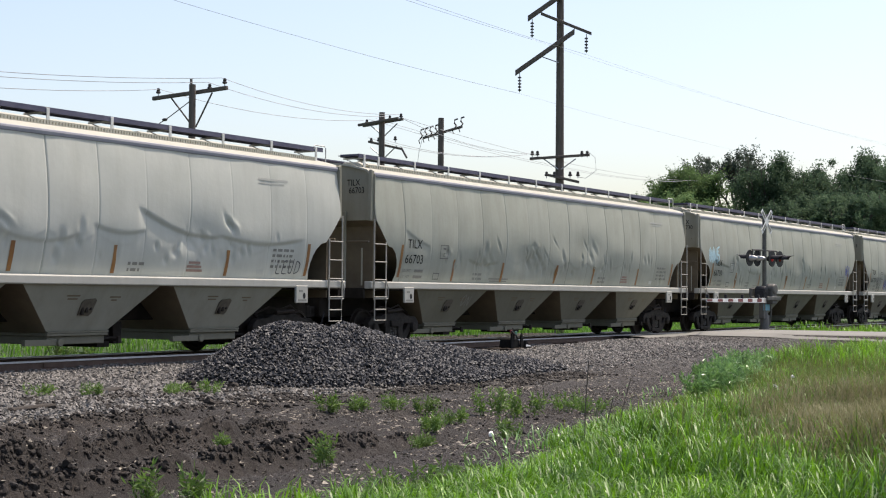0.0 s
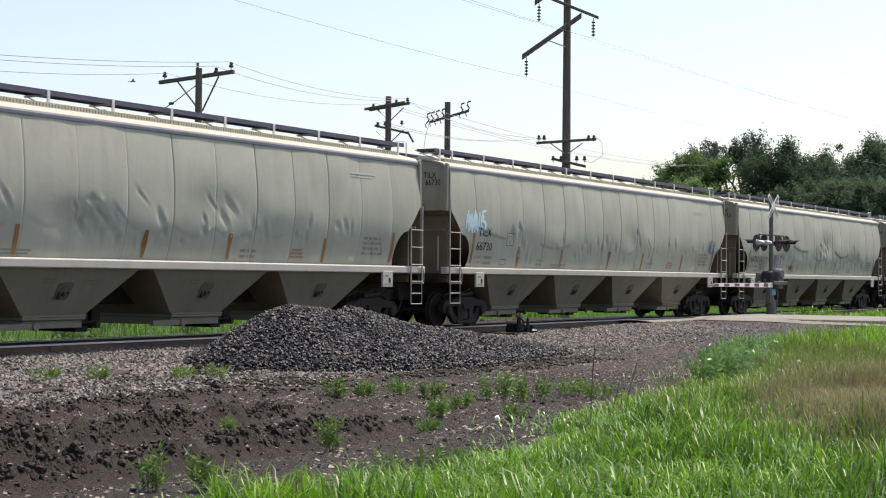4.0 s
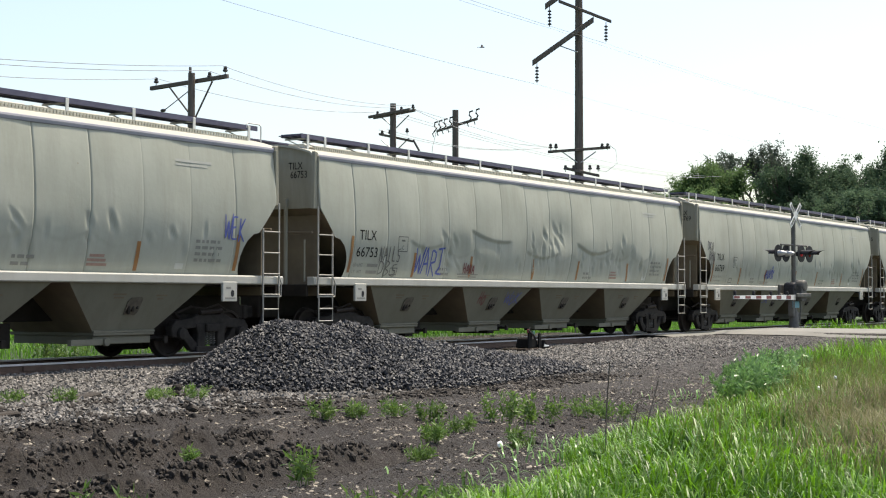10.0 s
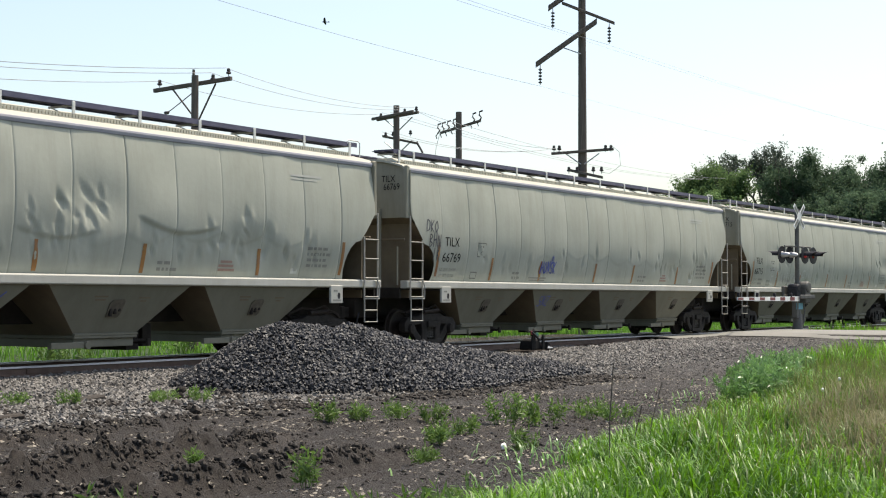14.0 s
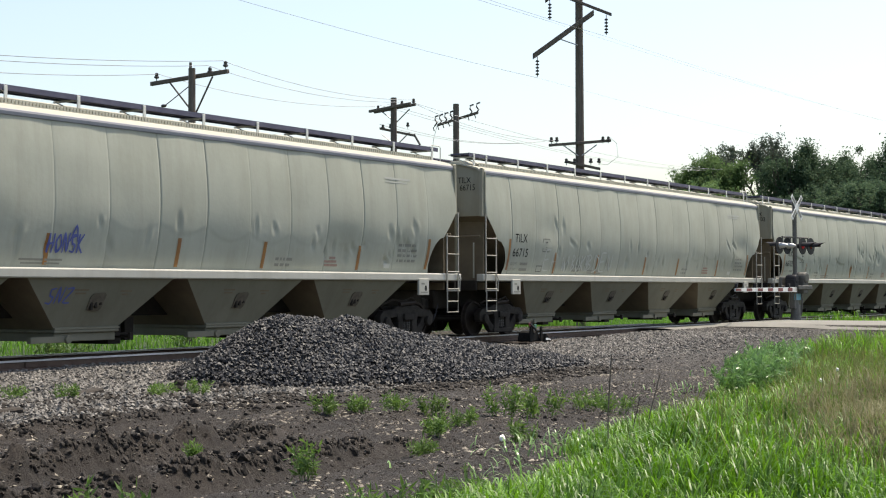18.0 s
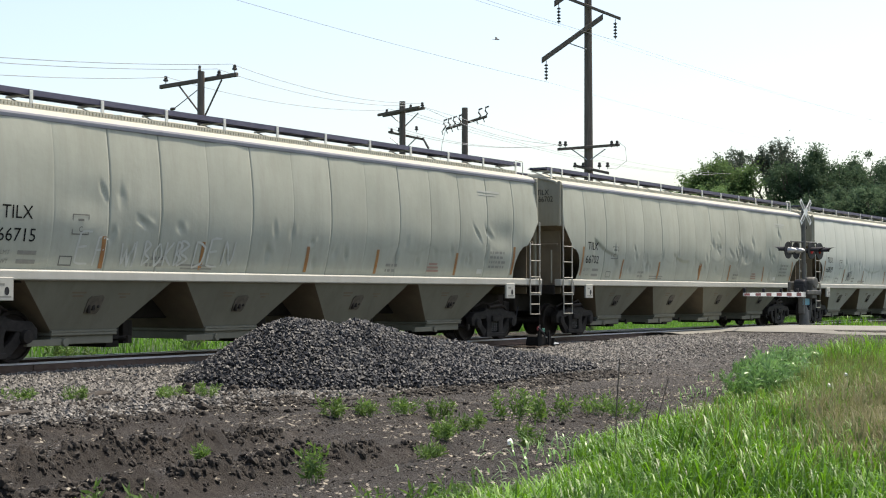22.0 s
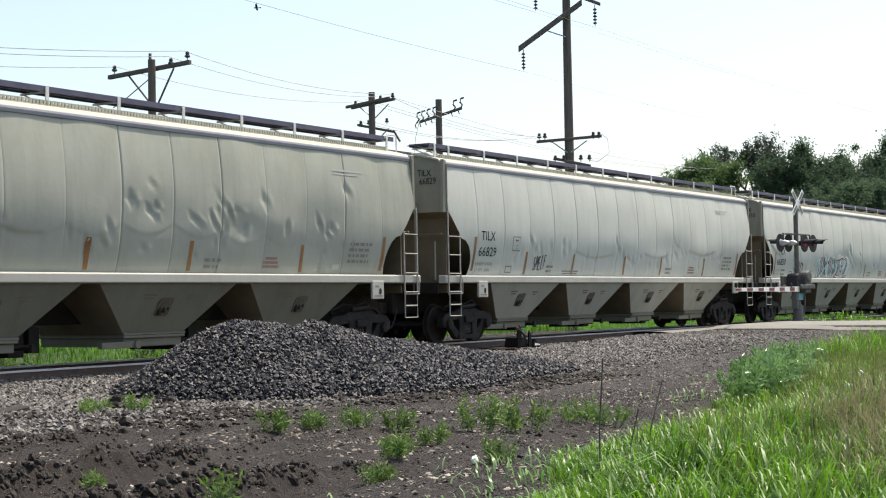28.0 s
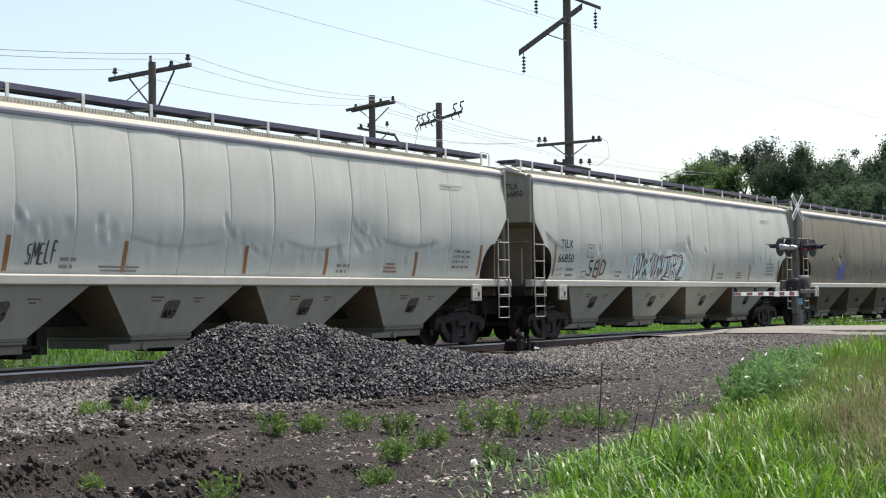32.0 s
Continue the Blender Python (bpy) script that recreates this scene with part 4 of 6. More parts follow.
    for j, (dx, z, w) in enumerate(((-0.62, 1.20, 0.34), (-0.58, 1.14, 0.26), (0.52, 1.18, 0.30), (0.58, 1.12, 0.16))):
        y = -1.50 + slant * (zt - z) - 0.006
        share(f"bay_stencil{j}", Geo().add([(dx, y, z), (dx + w, y, z), (dx + w, y - slant * 0.03, z + 0.03), (dx, y - slant * 0.03, z + 0.03)], [(0, 1, 2, 3)]), M_SLOPE)
    # ladders and steps
    share("stile_tall", Geo().box(-0.018, -1.63, 1.15, 0.018, -1.60, 3.10), M_RUNG, 0.005)
    share("stile_short", Geo().box(-0.018, -1.63, 1.15, 0.018, -1.60, 2.56), M_RUNG, 0.005)
    share("rung", Geo().tube((0.0, -1.635, 0), (0.52, -1.635, 0), 0.014), M_RUNG)
    g = Geo().path([(0.0, -1.62, 1.18), (0.0, -1.62, 0.66), (0.50, -1.62, 0.66), (0.50, -1.62, 1.18)], 0.018).tube((0, -1.62, 0.92), (0.50, -1.62, 0.92), 0.016).tube((0, -1.62, 1.18), (0.58, -1.62, 1.18), 0.016).path([(0.58, -1.62, 1.18), (0.60, -1.62, 1.45), (0.50, -1.62, 1.62)], 0.014)
    share("step_ladder", g, M_RUNG)
    # trucks
    g = Geo()
    g.prism([(-1.14, 0.40), (-1.16, 0.58), (-1.02, 0.72), (-0.60, 0.75), (-0.42, 0.82), (0.42, 0.82), (0.60, 0.75), (1.02, 0.72), (1.16, 0.58), (1.14, 0.40), (0.92, 0.36), (0.76, 0.54), (0.40, 0.57), (-0.40, 0.57), (-0.76, 0.54), (-0.92, 0.36)], "y", -1.14, -0.96)
    for q in (-1, 1):
        g.prism([(q * 0.94, 0.50), (q * 0.70, 0.57), (q * 0.58, 0.40), (q * 0.36, 0.24), (q * 0.30, 0.10), (q * 0.56, 0.12)], "y", -1.12, -0.98)
        g.prism([(q * 0.18, 0.66), (q * 0.48, 0.66), (q * 0.40, 0.44), (q * 0.42, 0.14), (q * 0.18, 0.14)], "y", -1.15, -0.97)
    g.box(-0.46, -1.17, 0.09, 0.46, -0.95, 0.20)
    g.box(-0.20, -1.20, 0.50, 0.20, -0.97, 0.64)
    share("side_frame", g, M_TRUCK, 0.015)
    g = Geo()
    for dx in (-0.11, 0.0, 0.11):
        pts = [(dx + 0.044 * math.cos(t), -1.08 + 0.044 * math.sin(t), 0.22 + 0.26 * t / (12 * math.pi)) for t in [i * math.pi / 5 for i in range(61)]]
        g.path(pts, 0.011, 5)
    share("spring", g, M_MAST)
    share("wear_plate", Geo().lathe([(-0.10, 0.02), (-0.09, 0.09), (0.05, 0.11), (0.08, 0.03)], (0.16, -1.00, 0.74), 14), M_WHEEL, 0, True)
    share("bearing_cap", Geo().lathe([(-0.07, 0.05), (-0.06, 0.11), (0.02, 0.13), (0.16, 0.135)], (0, -1.14, 0.457), 16), M_TRUCK, 0, True)
    share("truck_bolster", Geo().box(-0.2, -1.2, 0.48, 0.2, 1.2, 0.62).box(-0.25, -0.5, 0.6, 0.25, 0.5, 0.82), M_TRUCK, 0.02)
    share("brake_rigging", Geo().path([(-0.95, -1.02, 0.84), (-0.55, -1.10, 0.98), (-0.15, -1.12, 0.93), (0.25, -1.10, 1.02), (0.62, -0.98, 0.90)], 0.022, 6).tube((-0.35, -1.14, 0.86), (0.30, -1.14, 0.90), 0.05, 8), M_WHEEL, 0, True)
    share("brake_shoe", Geo().prism([(0.44, 0.30), (0.52, 0.42), (0.53, 0.58), (0.46, 0.58), (0.44, 0.42), (0.38, 0.32)], "y", -0.84, -0.72), M_TRUCK, 0.01)
    share("brake_beam", Geo().box(-0.05, -0.8, 0.36, 0.05, 0.8, 0.46), M_TRUCK, 0.01)
    w = [(-0.78, 0.02), (-0.80, 0.10), (-0.785, 0.13), (-0.76, 0.30), (-0.785, 0.385), (-0.825, 0.40), (-0.825, 0.445), (-0.815, 0.455), (-0.725, 0.462), (-0.715, 0.488), (-0.695, 0.488), (-0.69, 0.40), (-0.72, 0.37), (-0.73, 0.15), (-0.70, 0.12), (-0.68, 0.085), (0.0, 0.075)]
    w = w + [(-s, r) for s, r in w[::-1][1:]]
    share("wheelset", Geo().lathe(w, (0, 0, 0), 32), M_WHEEL, 0, True)
    # reflective strips and small panels of print
    share("brake_cylinder", Geo().lathe([(-0.25, 0.10), (-0.22, 0.15), (0.22, 0.15), (0.30, 0.04)], (0, 0, 0), 16, "x"), M_UNDER, 0, True)
    share("end_pipe", Geo().tube((-0.02, -1.25, 1.5), (-0.02, -1.25, 2.4), 0.02), M_END)


shared_car_meshes()

def text_mesh(words, size, material):
    """Flat letters from the built-in font, in the x z plane, from the lower left corner."""
    cu = bpy.data.curves.new("lettering", "FONT")
    cu.body, cu.size, cu.resolution_u = words, size, 2
    ob = bpy.data.objects.new("lettering", cu)
    me = bpy.data.meshes.new_from_object(ob)
    bpy.data.objects.remove(ob)
    me.materials.clear()
    me.materials.append(material)
    return me


def wrap_on_side(me, x0, z0, fy, squash=1.0, lift=0.007):
    for v in me.vertices:
        x, z = x0 + v.co.x * squash, z0 + v.co.y
        v.co = (x, fy(x, z) - lift, z)
    return me


# hand-drawn strokes in a box one high; each is a run of points joined by a soft curve
GLYPHS = {
    "W": [[(0, 1), (0.18, 0.05), (0.42, 0.75), (0.62, 0.0), (0.95, 1.05)]], "A": [[(0, 0), (0.4, 1), (0.75, 0)], [(0.1, 0.38), (0.7, 0.42)]],
    "R": [[(0.1, 0), (0.12, 1), (0.6, 0.95), (0.62, 0.6), (0.15, 0.5), (0.75, 0)]], "T": [[(0, 0.95), (0.8, 1.0)], [(0.4, 1), (0.42, 0.3), (0.1, 0.05), (0.75, 0.0)]],
    "H": [[(0.05, 0), (0.1, 1)], [(0.6, 0), (0.62, 1)], [(0.08, 0.45), (0.6, 0.52)]], "O": [[(0.4, 1), (0.05, 0.6), (0.3, 0.0), (0.7, 0.4), (0.45, 1)]],
    "N": [[(0.05, 0), (0.1, 1), (0.55, 0.05), (0.65, 1)]], "E": [[(0.65, 1), (0.1, 0.95), (0.08, 0.05), (0.7, 0)], [(0.1, 0.5), (0.5, 0.55)]],
    "S": [[(0.65, 0.95), (0.15, 0.85), (0.25, 0.5), (0.6, 0.4), (0.5, 0.02), (0.0, 0.08)]], "D": [[(0.1, 0), (0.12, 1), (0.65, 0.8), (0.6, 0.2), (0.1, 0)]],
    "L": [[(0.12, 1), (0.08, 0.05), (0.6, 0.0)]], "I": [[(0.2, 0), (0.24, 1)]], "U": [[(0.05, 1), (0.1, 0.1), (0.5, 0.05), (0.6, 1)]],
    "K": [[(0.08, 0), (0.12, 1)], [(0.65, 1), (0.12, 0.45), (0.7, 0)]], "M": [[(0, 0), (0.1, 1), (0.4, 0.35), (0.7, 1), (0.8, 0)]], "F": [[(0.1, 0), (0.15, 1), (0.65, 0.95)], [(0.12, 0.55), (0.5, 0.6)]],
    "P": [[(0.1, 0), (0.15, 1), (0.6, 0.9), (0.55, 0.5), (0.15, 0.45)]], "B": [[(0.1, 0), (0.12, 1), (0.55, 0.85), (0.15, 0.52), (0.6, 0.3), (0.1, 0)]], "Z": [[(0.0, 0.95), (0.65, 1.0), (0.05, 0.05), (0.75, 0.0)]],
}


def tag_strokes(word, x0, z0, w, h, fy, thick, seed=0, floor=1.63, lift=0.0):
    """The strokes of a sprayed word: ribbons along soft curves, leaning and uneven."""
    r = random.Random(seed)
    step_x = w / len(word)
    out = []
    for i, ch in enumerate(word):
        gx, gz0, gh = x0 + i * step_x, z0 + h * r.uniform(-0.06, 0.08), h * r.uniform(0.85, 1.05)
        for run in GLYPHS[ch]:
            p = [(gx + step_x * (1.15 * a + 0.14 * (b - 0.5)), gz0 + gh * b) for a, b in run]
            pts = []
            for j in range(len(p) - 1):
                p0, p1, p2, p3 = p[max(j - 1, 0)], p[j], p[j + 1], p[min(j + 2, len(p) - 1)]
                for n in range(7):
                    t = n / 7
                    pts.append(tuple(b + (c - b) * t + 0.25 * t * (1 - t) * ((c - a) * (1 - t) - (d - b) * t) for a, b, c, d in zip(p0, p1, p2, p3)))
            pts.append(p[-1])
            v = []
            for j, (a, b) in enumerate(pts):
                e, g = pts[max(0, j - 1)], pts[min(len(pts) - 1, j + 1)]
                dx, dz = g[0] - e[0], g[1] - e[1]
                ln = math.hypot(dx, dz) or 1
                th = thick * (0.75 + 0.5 * math.sin(math.pi * (j + 1) / (len(pts) + 1)))
                for sgn in (-1, 1):
                    xx, zz = a - sgn * dz / ln * th / 2, max(floor, b + sgn * dx / ln * th / 2)
                    v.append((xx, float(fy(xx, zz)) - 0.006 - lift - 0.0005 * len(out), zz))
            out.append(v)
    return out


def put_strokes(car, strokes, m, label):
    for v in strokes:
        put("paint_stroke", sheet("paint_stroke", v, [(2 * j, 2 * j + 1, 2 * j + 3, 2 * j + 2) for j in range(len(v) // 2 - 1)], m, False), car, label)


def build_car(k):
    number, tone, dented = CAR_INFO[k]
    body = M_PAINT[tone]
    word = {"tan": "greyish tan", "white": "dusty white", "cream": "dusty cream", "brown": "dull brown"}[tone]
    state = "heavily dented" if dented > 0.9 else ("dented" if dented > 0.45 else "weathered")
    car = base("hopper_car", CAR_X + k * PITCH, TRACK_Y, 0, f"{state} {word} covered hopper car rolling on the rails", "rail car", "cars of the train")
    dents = [d for d in dents_of(100 + k, dented) if d[0] > 3.2]
    fy = lambda x, z: side_y(x, z, dents, k)
    zs = [1.56 + 1.40 * i / 50 for i in range(50)] + [2.96 + 1.24 * i / 20 for i in range(21)]
    Z1, LO = np.array(zs), np.array([sheet_start(z) for z in zs])
    # near side, panel by panel; neighbours meet in a seam, some of them sprung open
    rn = random.Random(900 + k)
    seam = [rn.choice((0.003, 0.006, 0.010, 0.020)) for i in range(16)]
    for i in range(15):
        a, b = PANELS[i], PANELS[i + 1]
        us = np.array([0.0, 0.012] + [0.04 + 0.92 * j / 29 for j in range(30)] + [0.988, 1.0])
        f = []
        nz = len(zs)
        X = np.clip((a + (b - a) * us)[:, None] + 0 * Z1[None, :], LO[None, :], CAR - LO[None, :])
        Y = fy(X, Z1[None, :] + 0 * X)
        Y[0] += seam[i]
        Y[-1] += seam[i + 1]
        v = np.stack([X, Y, Z1[None, :] + 0 * X], -1).reshape(-1, 3).tolist()
        for m in range(len(us) - 1):
            for q in range(nz - 1):
                c = (m * nz + q, (m + 1) * nz + q, (m + 1) * nz + q + 1, m * nz + q + 1)
                p = [v[j] for j in c]
                if max(abs(p[0][0] - p[1][0]), abs(p[2][0] - p[3][0])) > 1e-4:
                    f.append(c)
        put("side_panel", sheet("side_panel", v, f, body), car)
    # far side in one sheet
    if "far" + tone not in SH:
        v, f = [], []
        for j in range(31):
            for z in zs:
                x = min(max(CAR * j / 30, sheet_start(z)), CAR - sheet_start(z))
                v.append((x, half_width(z), z))
        for m in range(30):
            for q in range(70):
                f.append((m * 71 + q, (m + 1) * 71 + q, (m + 1) * 71 + q + 1, m * 71 + q + 1))
        SH["far" + tone] = sheet("side_sheet", v, f, body)
    put("side_sheet", SH["far" + tone], car)
    turn = pose(CAR, 0, 0, 0, 0, 180)
    put("roof", SH["roof"], car, "dusty white sheet roof")
    put("end_hoop", SH["end_hoop"], car, "bent handrail hoop at the end of the running board", turn @ Matrix.Diagonal((1, -1, 1, 1)))
    for i in range(4):
        put("hatch_cover", SH["hatch_cover"], car, "long trough hatch cover", pose(MIDX + (i - 1.5) * 4.4, 0, 0))
    for m in (Matrix(), turn):
        put("eave_rail", SH["eave_rail"], car, "", m)
        put("running_board", SH["running_board"], car, "grey grated steel running board", m)
        put("hatch_rail", SH["hatch_rail"], car, "cream latch rail with close bars", m)
        put("side_sill", SH["side_sill"], car, "white side sill", m)
        put("end_sheet", SH["end_sheet"], car, "grimy tan upper end sheet", m)
        put("slope_sheet", SH["slope_sheet"], car, "brown dusty slope sheet with shade in its tone", m)
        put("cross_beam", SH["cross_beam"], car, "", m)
        put("end_plate", SH["end_plate"], car, "brown dusty upright plate, shade in its tone, under the slope sheet", m)
        put("end_platform", SH["end_platform"], car, "", m)
        put("coupler", SH["coupler"], car, "dark cast coupler", m)
        put("air_hose", SH["air_hose"], car, "black rubber air hose", m)
        for y in (-0.72, 0.72):
            put("end_post", SH["end_post"], car, "", m @ pose(0, y, 0))
        put("end_pipe", SH["end_pipe"], car, "", m)
    for x, m in ((0, Matrix()), (0, turn)):
        put("corner_post", SH["corner_post"], car, "", m)
        put("corner_post", SH["corner_post"], car, "", m @ pose(0, 2.95, 0))
    put("centre_sill", SH["centre_sill"], car, "dark steel centre sill")
    n = 13
    for i in range(n):
        put("board_bracket", SH["board_bracket"], car, "white bracket", pose(0.32 if i == 0 else 0.95 + (CAR - 1.35) * (i - 1) / (n - 2), 0, 0))
    for x in (1.60, CAR - 1.60):
        pad = put("jacking_pad", SH["jacking_pad"], car, "pale jacking pad plate", pose(x, 0, 0))
        put("pad_hole", SH["pad_hole"], pad)
        put("stencil", SH["stencil"], pad)
        put("stencil", SH["stencil_low"], pad)
    for i in range(4):
        h = put("hopper_bay", SH["hopper_bay" + tone], car, "tapered dusty hopper bay with shade in its paint", pose(3.94 + 4.02 * i, 0, 0))
        put("bay_flange", SH["bay_flange"], h)
        put("gate_frame", SH["gate_frame"], h, "sliding outlet gate frame")
        put("gate_rack", SH["gate_rack"], h)
        put("outlet_chute", SH["outlet_chute"], h)
        put("capstan", SH["capstan"], h, "pale gate capstan bar")
        put("vibrator_plate", SH["vibrator_plate"], h)
        put("vibrator_bracket", SH["vibrator_bracket"], h)
        for j in range(4):
            put("stencil", SH[f"bay_stencil{j}"], h, "faded stencil")
    # corner ladders on the near side
    for right in (0, 1):
        x0 = CAR - 0.62 if right else -0.02
        lad = put("ladder", SH["stile_tall"], car, "white side ladder", pose(x0 + (0.55 if right else 0.0), 0, 0))
        off = -0.52 if right else 0.52
        put("stile", SH["stile_short"], lad, "", pose(off, 0, 0))
        for z in (1.22, 1.64, 2.07, 2.50):
            put("rung", SH["rung"], lad, "", pose(min(off, 0), 0, z))
        put("step_ladder", SH["step_ladder"], car, "bent white step", pose(x0 + (0.03 if right else 0.02), 0, 0))
    # trucks and wheels
    wheels = []
    for x in (1.62, CAR - 1.62):
        put("truck_bolster", SH["truck_bolster"], car, "", pose(x, 0, 0))
        for y in (Matrix(), pose(0, 0, 0, 0, 0, 180)):
            fr = put("side_frame", SH["side_frame"], car, "dark cast steel truck side frame", pose(x, 0, 0) @ y)
            put("spring", SH["spring"], fr, "coil spring group")
            put("wear_plate", SH["wear_plate"], fr, "bright worn steel boss")
            put("brake_rigging", SH["brake_rigging"], fr, "bent brake rod over the side frame")
            put("brake_shoe", SH["brake_shoe"], fr)
            for dx in (-0.889, 0.889):
                put("bearing_cap", SH["bearing_cap"], fr, "", pose(dx, 0, 0))
        for dx in (-0.889, 0.889):
            wheels.append((put("wheelset", SH["wheelset"], car, "rust-brown steel wheels on one axle", pose(x + dx, 0, 0.457)), x + dx))
        put("brake_beam", SH["brake_beam"], car, "", pose(x + 0.33, 0, 0))
    put("brake_cylinder", SH["brake_cylinder"], car, "", pose(CAR - 3.0 + 0.4, -0.7, 1.2))
    # strips, lettering, marks
    r = random.Random(40 + k)
    for x, z, tall in ((1.32, 2.12, 1.35), (3.95, 1.93, 0.95), (6.6, 1.92, 0.9), (9.9, 1.92, 0.9), (12.5, 1.92, 0.9), (15.9, 1.92, 0.9), (CAR - 1.3, 2.05, 1.2)):
        v = []
        for j in range(7):
            zz = z - 0.3 * tall + 0.6 * tall * j / 6
            for dx in (-0.05, 0.05):
                v.append((x + dx, float(fy(x + dx, zz)) - 0.008, zz))
        put("reflective_strip", sheet("reflective_strip", v, [(2 * j, 2 * j + 1, 2 * j + 3, 2 * j + 2) for j in range(6)], M_ORANGE), car, "dull orange reflective strip")
    on = lambda p, q: (p, float(fy(p, q)) - 0.006, q)
    for x0, z0, w, h, t in ((3.15, 2.22, 0.40, 0.36, 0.02), (2.95, 1.68, 0.30, 0.17, 0.02)):
        v = [on(x0 + a * w + (0.5 - a) * 2 * c * t, z0 + b * h + (0.5 - b) * 2 * c * t) for c in (0, 1) for a, b in ((0, 0), (1, 0), (1, 1), (0, 1))]
        box = put("stencilled_box", sheet("stencilled_box", v, [(j, (j + 1) % 4, 4 + (j + 1) % 4, 4 + j) for j in range(4)], M_STENCIL, False), car, "thin stencilled frame")
        if h > 0.3:
            for zz in (2.46,):
                put("print_bar", sheet("print_bar", [on(3.28, zz), on(3.42, zz), on(3.42, zz + 0.04), on(3.28, zz + 0.04)], [(0, 1, 2, 3)], M_STENCIL, False), box)
    if number:
        for words, x, z, size, sq in (("TILX", 1.57, 2.45, 0.32, 1.03), (number, 1.50, 2.07, 0.32, 1.08)):
            put("lettering", wrap_on_side(text_mesh(words, size, M_LETTER), x, z, fy, sq), car, "black stencilled lettering")
        loads = {"66769": ("214300", "71700"), "66829": ("215700", "70300")}.get(number, ("", ""))
        for words, digits, z in (("LD LMT", loads[0], 1.85), ("LT  WT", loads[1], 1.70)):
            put("load_lettering", wrap_on_side(text_mesh(words + "  " + digits, 0.105, M_FADED), 1.46, z, fy, 1.05), car, "faded stencilled load limit lettering")
            if not digits:
                v = [(p, float(fy(p, q)) - 0.006, q) for p, q in ((2.0, z), (2.42, z), (2.42, z + 0.07), (2.0, z + 0.07))]
                put("small_print", sheet("small_print", v, [(0, 1, 2, 3)], M_FADED), car, "faded small print")
        for words, y, z in (("TILX", -1.17, 3.93), (number, -1.22, 3.74)):
            me = text_mesh(words, 0.22, M_LETTER)
            for v in me.vertices:
                v.co = (0.052, y + 0.42 - v.co.x * 0.85, z + v.co.y)
            put("end_lettering", me, car, "black stencilled lettering")
    for x, z, w, h, m in ((CAR - 3.15, 3.74, 1.05, 0.05, M_FAINT), (CAR - 3.15, 3.67, 0.9, 0.03, M_FAINT), (CAR - 5.35, 1.72, 0.50, 0.05, M_RUSTPRINT), (CAR - 5.35, 1.80, 0.46, 0.05, M_RUSTPRINT), (CAR - 5.30, 1.88, 0.36, 0.05, M_RUSTPRINT), (CAR - 3.05, 1.70, 0.24, 0.11, M_PALEPAINT), (6.0, 1.72, 1.0, 0.035, M_FADED), (6.05, 1.66, 0.9, 0.03, M_FADED)):
        put("print_bar", sheet("print_bar", [on(x, z), on(x + w / 2, z), on(x + w, z), on(x + w, z + h), on(x + w / 2, z + h), on(x, z + h)], [(0, 1, 4, 5), (1, 2, 3, 4)], m, False), car, "faded small print")
    put("lettering", wrap_on_side(text_mesh("C", 0.14, M_STENCIL), 3.30, 2.27, fy, 1.0), car, "small stencilled letter")
    # blocks of small print that cannot be read
    for x, z, w, rows in ((CAR - 2.55, 1.85, 0.7, 4), (5.1, 1.70, 0.35, 2), (12.9, 1.70, 0.4, 2)):
        v, f = [], []
        for j in range(rows):
            p = x
            while p < x + w:
                q = p + r.uniform(0.05, 0.2)
                m = len(v)
                v += [(u, fy(u, zz) - 0.006, zz) for u, zz in ((p, z + j * 0.12), (q, z + j * 0.12), (q, z + j * 0.12 + 0.06), (p, z + j * 0.12 + 0.06))]
                f.append((m, m + 1, m + 2, m + 3))
                p = q + 0.05
        for i in range(len(f)):
            put("print_bar", sheet("print_bar", v[4 * i:4 * i + 4], [(0, 1, 2, 3)], M_FADED), car, "faded small print")
